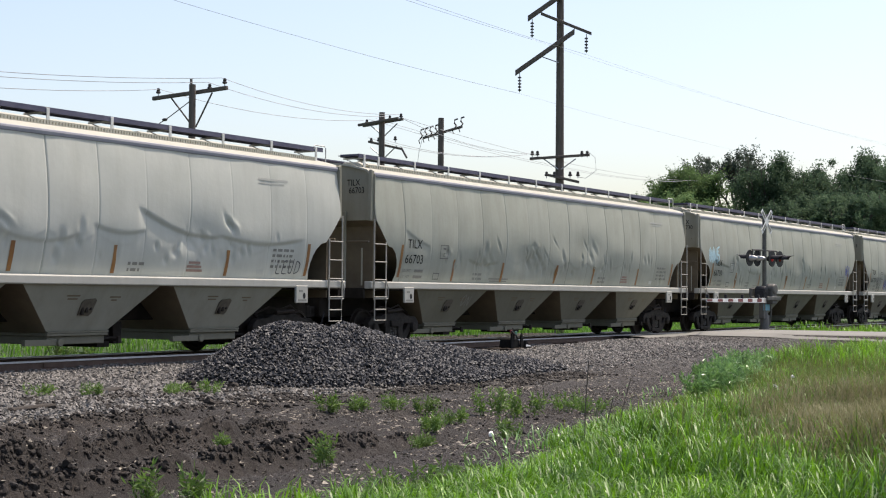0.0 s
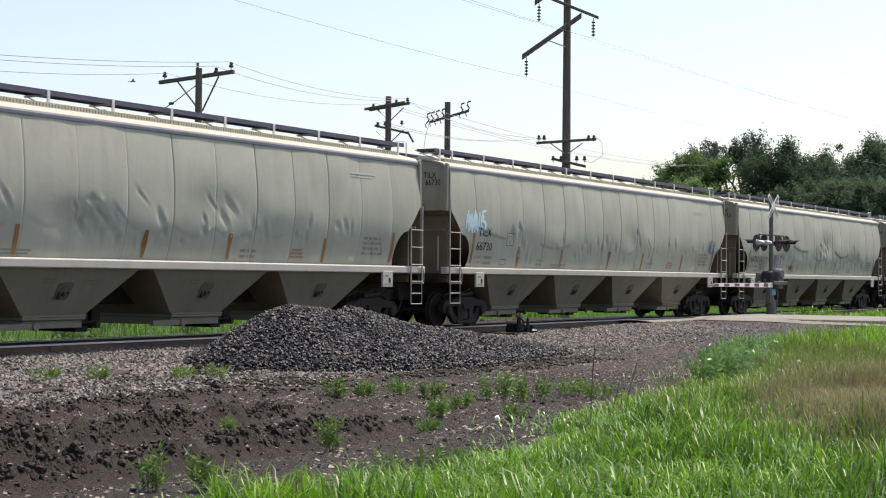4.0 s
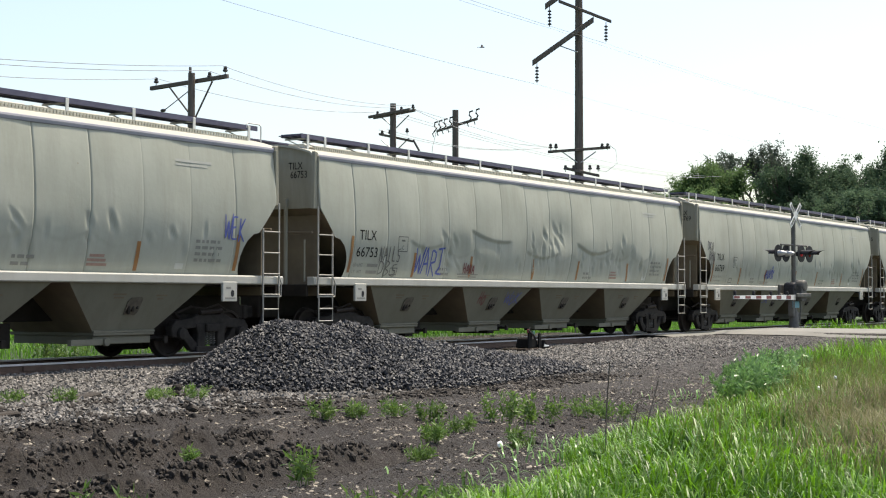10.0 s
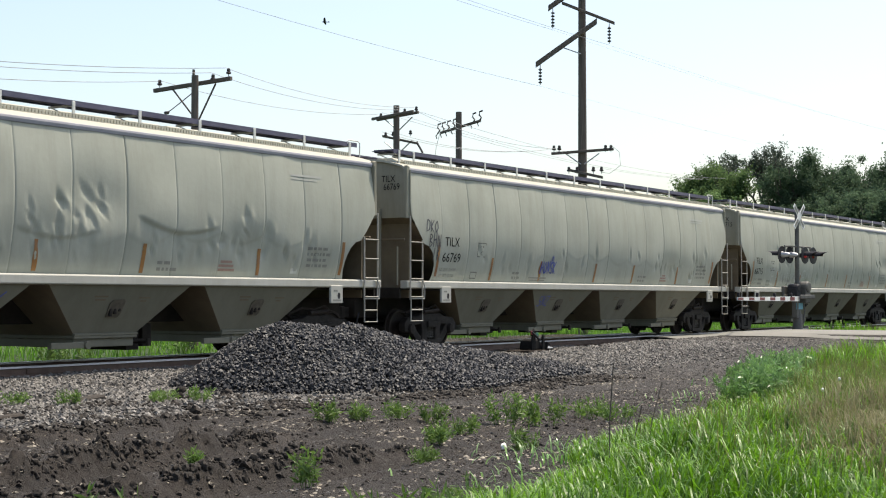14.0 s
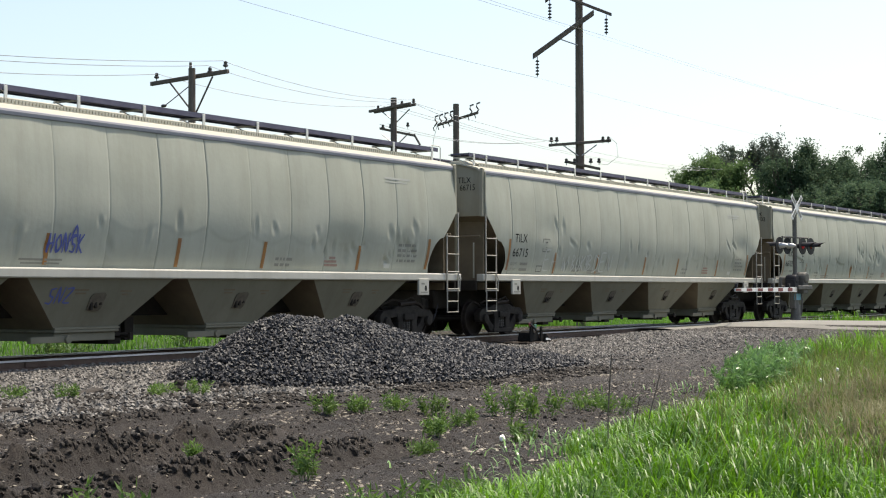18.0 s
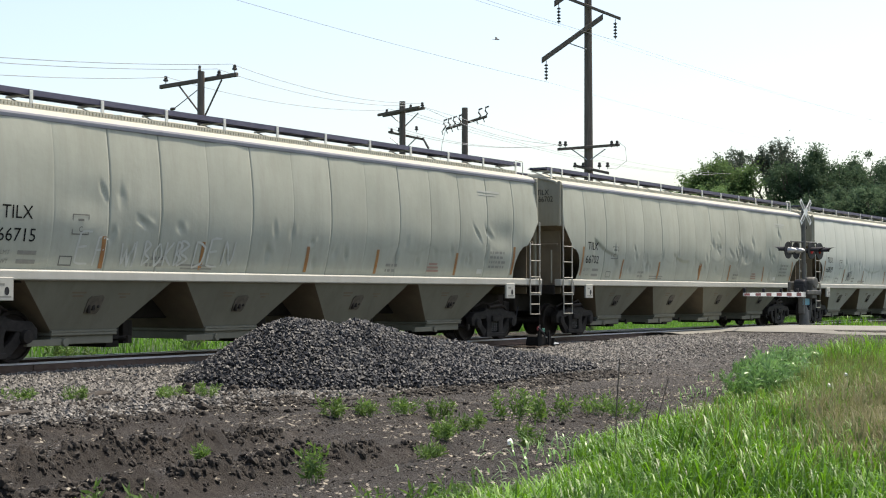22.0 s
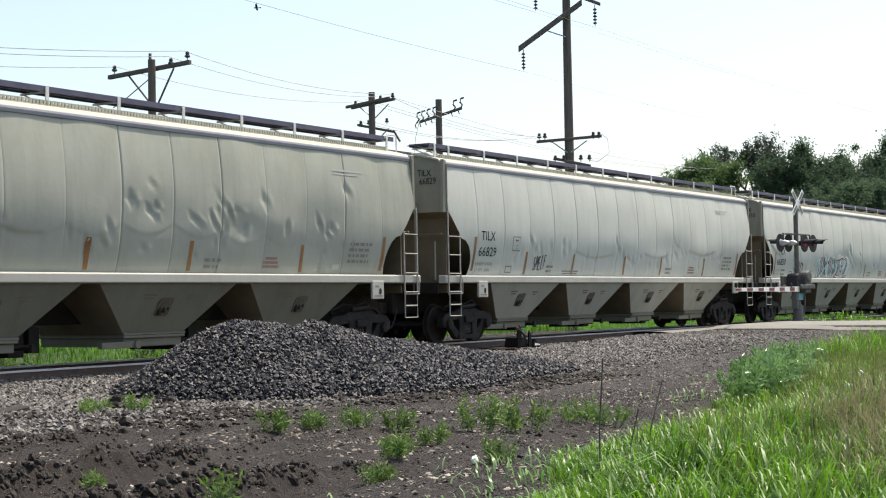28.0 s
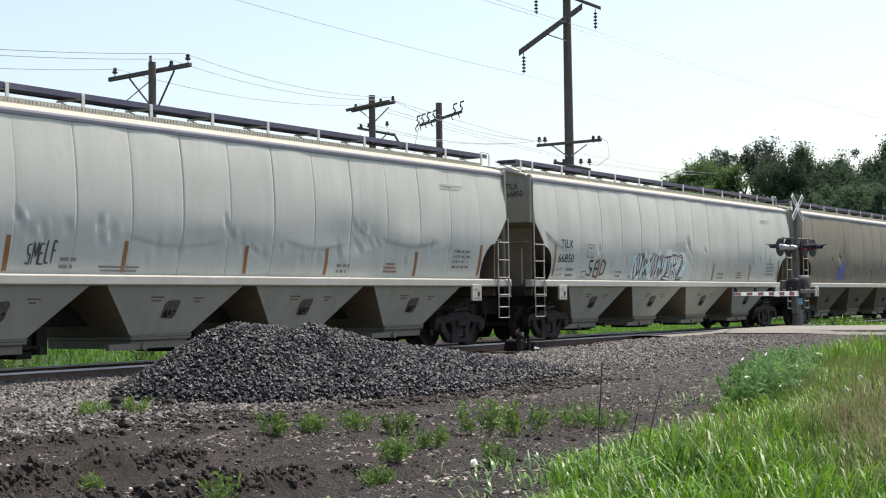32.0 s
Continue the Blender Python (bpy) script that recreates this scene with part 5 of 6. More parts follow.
    # sprayed words and scrawls: what is drawn, where it starts, its size, paint and stroke width
    marks = {
        -1: [("LEUD", CAR - 2.35, 1.72, 0.85, 0.32, M_BLACK, 0.022)],
        1: [("WNS", 0.95, 2.52, 1.05, 0.62, M_CYAN, 0.075), ("HMUK", 0.85, 2.62, 1.0, 0.42, M_CYAN, 0.05), ("WEK", CAR - 1.75, 2.30, 0.65, 0.5, M_BLUE, 0.035)],
        2: [("WART", 4.0, 1.68, 1.3, 0.62, M_BLUE, 0.045), ("NAILS", 2.45, 1.98, 0.85, 0.36, M_STENCIL, 0.026), ("DBS", 2.45, 1.66, 0.8, 0.34, M_STENCIL, 0.024), ("HANA", 6.25, 1.74, 0.55, 0.26, M_RED, 0.026)],
        3: [("DKO", 0.72, 2.78, 0.55, 0.30, M_BLACK, 0.03), ("BHN", 0.85, 2.42, 0.55, 0.36, M_BLACK, 0.03), ("IK", 1.05, 2.10, 0.35, 0.36, M_BLACK, 0.026), ("HONSK", 6.6, 1.85, 0.85, 0.34, M_BLUE, 0.035), ("A", 7.1, 2.05, 0.22, 0.3, M_BLUE, 0.03)],
        4: [("EF", 3.3, 1.72, 0.85, 0.55, M_PALEPAINT, 0.035), ("WIBOKB", 4.4, 1.70, 1.7, 0.45, M_PALEPAINT, 0.04), ("BDEN", 5.9, 1.70, 1.7, 0.55, M_PALEPAINT, 0.04)],
        6: [("SMELF", 4.35, 1.76, 0.68, 0.36, M_BLACK, 0.03)],
        7: [("SED", 3.3, 1.70, 1.15, 0.48, M_BLACK, 0.06), ("WNWNW", 6.2, 1.74, 3.8, 0.62, M_CYAN, 0.30), ("ONONTRZ", 6.35, 1.68, 3.7, 0.72, M_POST, 0.22), ("ONONTRZ", 6.25, 1.66, 3.75, 0.80, M_BLACK, 0.045), ("ONONTRZ", 6.45, 1.72, 3.65, 0.68, M_BLACK, 0.035)],
        8: [("WHN", 4.5, 1.7, 1.1, 0.75, M_BLUE, 0.10)],
    }
    for j, (word, x, z, w, h, m, th) in enumerate(marks.get(k, [])):
        put_strokes(car, tag_strokes(word, x, z, w, h, fy, th, k * 10 + j, lift=0.004 * j), m, "sprayed letter stroke")
    # scrawls on the hopper bays
    slant = lambda x, z: -1.50 + 0.516 * (1.43 - z)
    for word, x, w, m in {1: [("WOK", 2.95, 0.75, M_STENCIL)], 2: [("WOK", 8.55, 0.8, M_BLUE), ("HO", 7.2, 0.35, M_RED)], 3: [("SNZ", 6.75, 0.6, M_BLUE)], 0: [("ON", 4.6, 0.5, M_FADED)]}.get(k, []):
        put_strokes(car, tag_strokes(word, x, 0.98, w, 0.30, slant, 0.028, k, 0.6), m, "small scrawl on the hopper bay")
    return car, wheels


TRAIN = {k: build_car(k) for k in CAR_INFO}

# ---- poles and wires ----
def pin(parent, x, y, z):
    """A pin insulator on a crossarm."""
    g = Geo().lathe([(0, 0.016), (0.10, 0.016)], (x, y, z), 8, "z")
    p = part("insulator_pin", g, M_GALV, parent)
    part("insulator", Geo().lathe([(0.08, 0.05), (0.11, 0.085), (0.15, 0.07), (0.16, 0.045), (0.19, 0.06), (0.24, 0.05), (0.26, 0.02)], (x, y, z), 10, "z"), M_PORC, p, "dark pin insulator", smooth=True)


def arm(parent, y0, y1, z0, z1, t=0.06, x=0.16):
    v = [(x + a * t, y, z + b * t) for y, z in ((y0, z0), (y1, z1)) for a, b in ((-1, -1), (1, -1), (1, 1), (-1, 1))]
    part("crossarm", Geo().add(v, [(0, 1, 2, 3), (4, 7, 6, 5), (0, 4, 5, 1), (1, 5, 6, 2), (2, 6, 7, 3), (3, 7, 4, 0)]), M_WOOD, parent, "weathered wooden crossarm", 0.01)


def shaft(parent, z0, z1, r0, r1):
    g = Geo().lathe([(z0 - 1.0 + (z1 - z0 + 1.0) * i / 8, r0 + (r1 - r0) * i / 8) for i in range(9)], (0, 0, 0), 14, "z")
    part("pole_shaft", g, M_WOOD, parent, smooth=True)


def wire(p, q, sag, r=0.008, label="thin slack overhead wire"):
    p, q = Vector(p), Vector(q)
    pts = [p.lerp(q, i / 24) - Vector((0, 0, sag * 4 * (i / 24) * (1 - i / 24))) for i in range(25)]
    ob = new("overhead_wire", Geo().path(pts, r, 5).mesh("overhead_wire", M_WIRE))
    tagged(ob, label, "wire", "overhead wires")


def nearer(ob, s):
    """Draws a pole in towards the yard, at a smaller size."""
    x, y, z = ob.matrix_basis.translation
    rz = ob.matrix_basis.to_euler().z
    e = Vector((-0.34, -0.18, 1.17))
    p = e + s * (Vector((x, y, z)) - e)
    ob.matrix_basis = Matrix.Translation(p) @ Matrix.Rotation(rz, 4, "Z") @ Matrix.Scale(s, 4)


def toward(p, s):
    e = Vector((-0.34, -0.18, 1.17))
    return e + s * (Vector(p) - e)


def build_poles():
    # first pole, with one arm and braces; local y points across the line of the wires
    p1 = base("utility_pole", 34.5, 30.4, -0.6, "weathered wooden utility pole with one crossarm", "utility pole", "poles along the track", 5)
    shaft(p1, 0, 8.55, 0.15, 0.105)
    arm(p1, -1.22, 1.66, 8.40, 8.20, 0.06)
    for y in (-1.12, -0.0, 1.45):
        zz = 8.40 - 0.20 * (y + 1.22) / 2.88 + 0.06
        if y:
            pin(p1, 0.16, y, zz)
    pin(p1, 0.16, -0.55, 8.31)
    for s in (-0.65, 1.02):
        part("arm_brace", Geo().tube((0.16, s, 8.28), (0.15, 0.05 * s, 7.2), 0.028), M_WOOD, p1, "steel arm brace")
    part("guy_insulator", Geo().path([(0.16, 0.2, 8.05), (0.3, 1.1, 7.6), (0.4, 1.7, 7.35)], 0.015).lathe([(-0.1, 0.02), (-0.05, 0.05), (0.05, 0.05), (0.1, 0.02)], (0.32, 1.3, 7.52), 8), M_PORC, p1)
    part("pole_bracket", Geo().box(-0.1, -0.03, 8.5, -0.04, 0.03, 8.72), M_WOOD, p1)
    # second pole, double arms
    p2 = base("utility_pole", 51.5, 34.4, -0.6, "weathered wooden utility pole with two double crossarms", "utility pole", "poles along the track", -4)
    shaft(p2, 0, 9.75, 0.16, 0.125)
    arm(p2, -1.0, 1.15, 9.42, 9.25, 0.055, 0.17)
    arm(p2, -1.0, 1.15, 9.42, 9.25, 0.055, -0.17)
    arm(p2, -0.9, 0.85, 8.15, 8.55, 0.05, 0.17)
    for y in (-0.9, -0.3, 0.95):
        pin(p2, 0.17, y, 9.42 - 0.08 * (y + 1))
    for y in (0.3, 0.7, -0.6):
        pin(p2, 0.17, y, 8.45)
    for s in (-0.7, 0.75):
        part("arm_brace", Geo().tube((0.17, s, 9.25), (0.15, 0.05 * s, 8.75), 0.025), M_GALV, p2, "steel arm brace")
        part("arm_brace", Geo().tube((0.17, s, 8.3), (0.15, 0.05 * s, 7.8), 0.025), M_GALV, p2, "steel arm brace")
    part("cutout_fuse", Geo().tube((0.2, -0.9, 8.2), (0.2, -1.2, 7.75), 0.045), M_PORC, p2)
    # third pole with cutouts and lightning arresters
    p3 = base("utility_pole", 64.0, 39.0, -0.6, "wooden utility pole crowded with dark fused cutouts", "utility pole", "poles along the track", -4)
    shaft(p3, 0, 11.1, 0.19, 0.15)
    arm(p3, -1.2, 1.25, 10.6, 10.15, 0.06, 0.18)
    for y in (-1.15, -0.75, 0.45, 0.80, 1.12, 1.40):
        zz = 10.6 - 0.45 * (y + 1.2) / 2.45
        part("cutout", Geo().path([(0.2, y - 0.16, zz + 0.50), (0.2, y + 0.02, zz + 0.46), (0.2, y + 0.05, zz + 0.30), (0.2, y - 0.08, zz + 0.16), (0.2, y + 0.06, zz)], 0.045, 7).path([(0.2, y + 0.06, zz), (0.2, y + 0.16, zz - 0.10), (0.2, y + 0.10, zz - 0.26)], 0.03, 6), M_PORC, p3, "dark fused cutout")
    part("drop_lead", Geo().path([(0.2, 1.3, 10.2), (0.2, 1.55, 9.4), (0.2, 1.75, 8.0), (0.2, 1.7, 7.0)], 0.012), M_WIRE, p3)
    # tall transmission pole
    tall = base("transmission_pole", 50.0, 25.1, -0.6, "tall weathered wooden transmission pole with slanting timber arms", "utility pole", "poles along the track", 26.7)
    # local y now points to the camera's left
    shaft(tall, 0, 15.5, 0.20, 0.13)
    arm(tall, 1.72, -0.55, 10.45, 12.05, 0.10, -0.30)
    arm(tall, 1.25, -0.1, 12.55, 13.5, 0.10, -0.30)
    arm(tall, 0.75, -1.20, 12.75, 11.95, 0.055, -0.32)
    arm(tall, 1.15, -1.15, 7.15, 7.30, 0.05, -0.24)
    arm(tall, 0.55, -0.75, 6.55, 6.25, 0.05, -0.24)
    for y, z in ((1.55, 10.45), (1.08, 12.55), (-1.0, 11.95)):
        g = Geo()
        for i in range(5):
            g.lathe([(-0.10, 0.02), (-0.07, 0.075), (-0.05, 0.075), (-0.01, 0.02)], (-0.32, y, z - 0.12 - 0.12 * i), 10, "z")
        g.tube((-0.32, y, z), (-0.32, y, z - 0.75), 0.015)
        part("insulator_string", g, M_PORC, tall, "hanging string of dark disc insulators", smooth=True)
    for y in (1.05, 0.85, -0.85, -1.05):
        pin(tall, -0.24, y, 7.2)
    for y in (0.5, 0.2, -0.4, -0.7):
        pin(tall, -0.24, y, 6.4)
    for s in (-0.62, 0.62):
        part("arm_brace", Geo().tube((-0.24, s, 7.15), (-0.2, 0.1 * s, 6.75), 0.022), M_GALV, tall, "steel arm brace")
    part("arm_brace", Geo().tube((-0.3, 0.75, 11.1), (-0.25, 0.05, 10.85), 0.022), M_GALV, tall, "steel arm brace")
    part("jumper_wire", Geo().path([(-0.24, -1.05, 7.45), (-0.24, -1.35, 7.2), (-0.24, -1.4, 6.7), (-0.24, -1.0, 6.4), (-0.24, -0.7, 6.45)], 0.01), M_WIRE, tall)
    nearer(p1, 0.85)
    nearer(p2, 0.78)
    nearer(p3, 0.72)
    # wires: from the first pole to the second, and away to the camera's left
    for (y1, z1), (y2, z2) in (((-1.12, 8.10), (-0.9, 9.0)), ((-0.55, 8.0), (-0.3, 8.95)), ((1.45, 7.90), (0.95, 8.85))):
        wire(toward((34.6, 30.4 + y1, z1), 0.85), toward((51.5, 34.4 + y2, z2), 0.78), 0.25)
        wire(toward((34.6, 30.4 + y1, z1), 0.85), (18.8, 25.0, {8.10: 6.05, 8.0: 5.95}.get(z1, 5.70)), 0.12)
    for y in (-0.9, 0.3, 0.7):
        wire(toward((51.5, 34.4 + y, 8.1 if y > 0 else 8.9), 0.78), (49.6, 26.2 + y * 0.4, 6.75), 0.3)
        wire(toward((51.5, 34.4 + y, 8.9), 0.78), (95.0, 38.0 + y, 9.2), 0.5)
    tp = Vector((50.0, 25.1, 0))
    left = Vector((-math.sin(radians(26.7)), math.cos(radians(26.7)), 0))
    for u, z in ((1.55, 9.1), (1.08, 11.2), (-1.0, 10.6)):
        a = tp + left * u + Vector((0, 0, z))
        wire(a, a + Vector((-58, 1.5, 3.4)), 0.9, 0.006, "high slack transmission conductor")
        wire(a, a + Vector((95, -12.0, 1.0)), 1.6, 0.004, "high slack transmission conductor")


build_poles()


# ---- crossing signal ----
def build_signal():
    sx, sy = 50.2, 17.0
    z0 = gz(sx, sy)
    s = base("crossing_signal", sx, sy, z0, "level crossing signal mast with crossbuck, lamps and lowered gate", "crossing signal", "", -97)
    # local x points the way that the red lamps face, local y to their left
    part("foundation", Geo().box(-0.3, -0.3, -0.15, 0.3, 0.3, 0.06), M_CONC, s, "concrete base", 0.02)
    part("mast", Geo().tube((0, 0, 0.05), (0, 0, 4.25), 0.075, 16), M_MAST, s, "grey mast", smooth=True)
    part("base_casting", Geo().lathe([(0.05, 0.20), (0.30, 0.16), (0.62, 0.14), (0.72, 0.10), (0.9, 0.08)], (0, 0, 0), 14, "z"), M_MAST, s, smooth=True)
    for a in (45, -45):
        b = part("crossbuck_blade", Geo().box(0.075, -0.55, -0.085, 0.09, 0.55, 0.085), M_SIGNWHT, s, "white crossbuck blade", 0.004, at=pose(0.012 * (a > 0), 0, 3.98, a, 0, 0))
        for y0 in (-0.48, 0.15):
            part("blade_bar", Geo().box(0.091, y0, -0.05, 0.095, y0 + 0.33, 0.05), M_FADED, b)
    part("lamp_arm", Geo().tube((0.0, -0.95, 2.95), (0, 0.95, 2.95), 0.03, 10), M_MAST, s)
    lamp_off = mat("dark_red_lens", (0.16, 0.012, 0.012), (0.20, 0.015, 0.015), 8, 0.25)
    lamp_on = bpy.data.materials.new("lit_red_lens")
    lamp_on.use_nodes = True
    pb = lamp_on.node_tree.nodes["Principled BSDF"]
    pb.inputs["Base Color"].default_value = (0.14, 0.008, 0.012, 1)
    pb.inputs["Emission Color"].default_value = (1.0, 0.02, 0.05, 1)
    pb.inputs["Emission Strength"].default_value = 0.06
    for face in (1, -1):
        for y in (0.34, 0.92):
            yy = y * 1.1 if face == 1 else -y
            m = pose(0, yy, 2.66) if face == 1 else pose(0, yy, 2.66, 0, 0, 180)
            disc = part("background_disc", Geo().lathe([(0.10, 0.29), (0.125, 0.29)], (0, 0, 0), 24, "x"), M_SIGNBLK, s, "round lamp background", at=m)
            part("lamp_housing", Geo().lathe([(-0.20, 0.02), (-0.12, 0.07), (0.10, 0.11)], (0, 0, 0), 18, "x"), M_SIGNBLK if face == 1 else M_GALV, disc, "" if face == 1 else "bare metal lamp housing", smooth=True)
            part("lens", Geo().lathe([(0.126, 0.105), (0.15, 0.08), (0.16, 0.0)], (0, 0, 0), 18, "x"), lamp_on if (face == 1 and y < 0.5) else lamp_off, disc, "red lens", smooth=True)
            v, f = [], []
            for i in range(13):
                a = radians(-10 + 200 * i / 12)
                for d, rr in ((0.12, 0.125), (0.72 - 0.30 * abs(math.cos(a)), 0.12)):
                    v.append((d, rr * math.cos(a), rr * math.sin(a)))
                if i:
                    n = len(v)
                    f.append((n - 4, n - 3, n - 1, n - 2))
            part("visor", Geo().add(v, f), M_SIGNBLK, disc, "black visor")
            part("lamp_bracket", Geo().tube((0, 0, 0.12), (0, 0, 0.30), 0.025), M_MAST, disc)
    part("gate_mechanism", Geo().box(-0.22, 0.07, 1.02, 0.28, 0.44, 1.58).lathe([(-0.26, 0.16), (-0.22, 0.20), (0.24, 0.20), (0.28, 0.16)], (0.05, 0.26, 1.56), 18, "x"), M_MAST, s, "grey metal gate drive housing", 0.03)
    part("crank_box", Geo().box(-0.18, -0.40, 1.15, 0.18, -0.08, 1.52).lathe([(-0.20, 0.12), (-0.17, 0.15), (0.17, 0.15), (0.20, 0.12)], (0, -0.24, 1.52), 16, "x"), M_SIGNBLK, s, "dark crank box", 0.03)
    part("lower_weight", Geo().box(-0.10, -0.24, 0.50, 0.10, -0.10, 1.10), M_MAST, s, "weathered counterweight plates", 0.02)
    part("conduit", Geo().path([(0.1, 0.24, 0.3), (0.12, 0.30, 0.8), (0.1, 0.26, 1.1)], 0.025, 6), M_MAST, s)
    part("counterweight_arm", Geo().box(0.30, -0.45, 1.16, 0.36, 0.6, 1.30).box(-0.32, -0.45, 1.16, -0.26, 0.6, 1.30).box(-0.40, -0.42, 1.05, -0.30, -0.1, 1.6), M_MAST, s, "counterweight arms", 0.02)
    part("junction_box", Geo().box(-0.13, 0.08, 0.25, 0.10, 0.30, 0.62), M_MAST, s, "grey small box", 0.02)
    part("blue_notice", Geo().box(0.07, -0.24, 0.80, 0.09, 0.24, 1.02), mat("blue_notice_paint", (0.10, 0.28, 0.36), (0.14, 0.34, 0.42), 6, 0.5), s, "pale blue notice plate")
    # the arm lies level along the track, striped red and white
    g = base("gate_arm", sx - 0.2, sy - 0.15, z0 + 1.16, "lowered white crossing gate arm with red patches", "gate arm", "", 180)
    for i in range(12):
        a, b = 0.1 + i * 0.48, 0.1 + (i + 1) * 0.48
        t0, t1 = 0.085 - 0.003 * i, 0.085 - 0.003 * (i + 1)
        if i % 2:
            part("red_patch", Geo().box(a + 0.01, 0.021, -t0 * 0.72, b - 0.01, 0.026, t0 * 0.72), M_RED, g, "dull red reflective patch")
        part("stripe", Geo().add([(a, -0.02, -t0), (b, -0.02, -t1), (b, 0.02, -t1), (a, 0.02, -t0), (a, -0.02, t0), (b, -0.02, t1), (b, 0.02, t1), (a, 0.02, t0)], [(0, 3, 2, 1), (4, 5, 6, 7), (0, 1, 5, 4), (1, 2, 6, 5), (2, 3, 7, 6), (3, 0, 4, 7)]), M_SIGNWHT, g, "white length of the arm")
    for x in (0.9, 2.5, 4.1, 5.75):
        part("arm_lamp", Geo().box(x - 0.05, -0.04, 0.06, x + 0.05, 0.04, 0.20), M_SIGNBLK, g, "small dark arm lamp", 0.015)


build_signal()


# ---- loose things on the yard ----
def build_loose():
    x, y = 34.4, 18.75
    z = gz(x, y)
    d = base("switch_stand", x, y, z - 0.02, "low black track stand with pale stripes beside the rail", "switch stand")
    part("base_plate", Geo().box(-0.50, -0.22, 0, 0.62, -0.04, 0.07), M_TIE, d, "dark wooden stand tie", 0.015)
    part("base_plate", Geo().box(-0.50, 0.06, 0, 0.62, 0.24, 0.07), M_TIE, d, "dark wooden stand tie", 0.015)
    part("housing", Geo().prism([(-0.22, 0.07), (0.08, 0.07), (0.04, 0.20), (-0.04, 0.26), (-0.16, 0.24)], "y", -0.16, 0.14), M_LETTER, d, "black cast housing", 0.02)
    part("side_plate", Geo().prism([(-0.36, 0.07), (-0.24, 0.07), (-0.22, 0.30), (-0.27, 0.44), (-0.33, 0.40)], "y", -0.20, -0.17), M_LETTER, d, "dark upright plate", 0.006)
    part("side_plate", Geo().prism([(0.02, 0.07), (0.16, 0.07), (0.10, 0.24), (0.06, 0.34), (0.03, 0.30)], "y", -0.20, -0.17), M_LETTER, d, "dark upright plate", 0.006)
    part("wedge", Geo().prism([(0.10, 0.07), (0.36, 0.07), (0.30, 0.10), (0.16, 0.21)], "y", -0.24, -0.18), M_LETTER, d, "black wedge", 0.01)
    part("stripe", Geo().prism([(0.13, 0.09), (0.32, 0.09), (0.30, 0.11), (0.15, 0.13)], "y", -0.244, -0.24), M_LITTER, d, "pale painted stripe")
    part("lever", Geo().path([(-0.10, -0.19, 0.24), (-0.24, -0.23, 0.30), (-0.40, -0.22, 0.38)], 0.018), M_SIGNBLK, d, "dark hand lever")
    part("lamp_tag", Geo().box(-0.24, -0.22, 0.30, -0.16, -0.20, 0.37), mat("dull_green_paint", (0.02, 0.10, 0.07), (0.03, 0.14, 0.10), 8, 0.5), d, "small green tag", 0.004)
    part("lamp_tag", Geo().box(-0.42, -0.22, 0.34, -0.36, -0.20, 0.40), M_RED, d, "small red tag", 0.004)
    part("tie_strap", Geo().box(0.36, -0.12, 0.07, 0.60, 0.10, 0.09), M_SIGNBLK, d, "dark strap", 0.004)
    d.matrix_basis = d.matrix_basis @ Matrix.Scale(1.5, 4)
    for x, y, rz, ln, label in ((15.45, 15.7, 12, 0.8, "short dark broken tie end lying on gravel"), (12.75, 14.5, -12, 0.7, "dark splintered board on the soil")):
        z = gz(x, y)
        o = part("wood_scrap", Geo().box(-ln / 2, -0.08, -0.04, ln / 2, 0.08, 0.06), M_CLOD, None, "", 0.02, at=pose(x, y, z + 0.0, 4, -3, rz))
        tagged(o, label, "wood scrap")
    o = part("litter", Geo().prism([(-0.06, 0), (0.02, -0.01), (0.07, 0.02), (0.05, 0.06), (-0.01, 0.045), (-0.05, 0.05)], "y", -0.02, 0.03), M_LITTER, None, "", 0.008, at=pose(13.8, 7.85, gz(13.8, 7.85) + 0.02, -25, 0, 25))
    tagged(o, "crumpled white scrap of litter on the soil", "litter")
    for x, y in ((17.6, 5.6), (20.5, 6.3)):
        o = part("litter", Geo().prism([(-0.03, 0), (0.03, 0), (0.035, 0.035), (0.0, 0.05), (-0.035, 0.03)], "y", -0.01, 0.015), M_LITTER, None, "", 0.006, at=pose(x, y, gz(x, y) + 0.42, -25, 10, 40))
        tagged(o, "small pale scrap caught in tall grass", "litter")


build_loose()


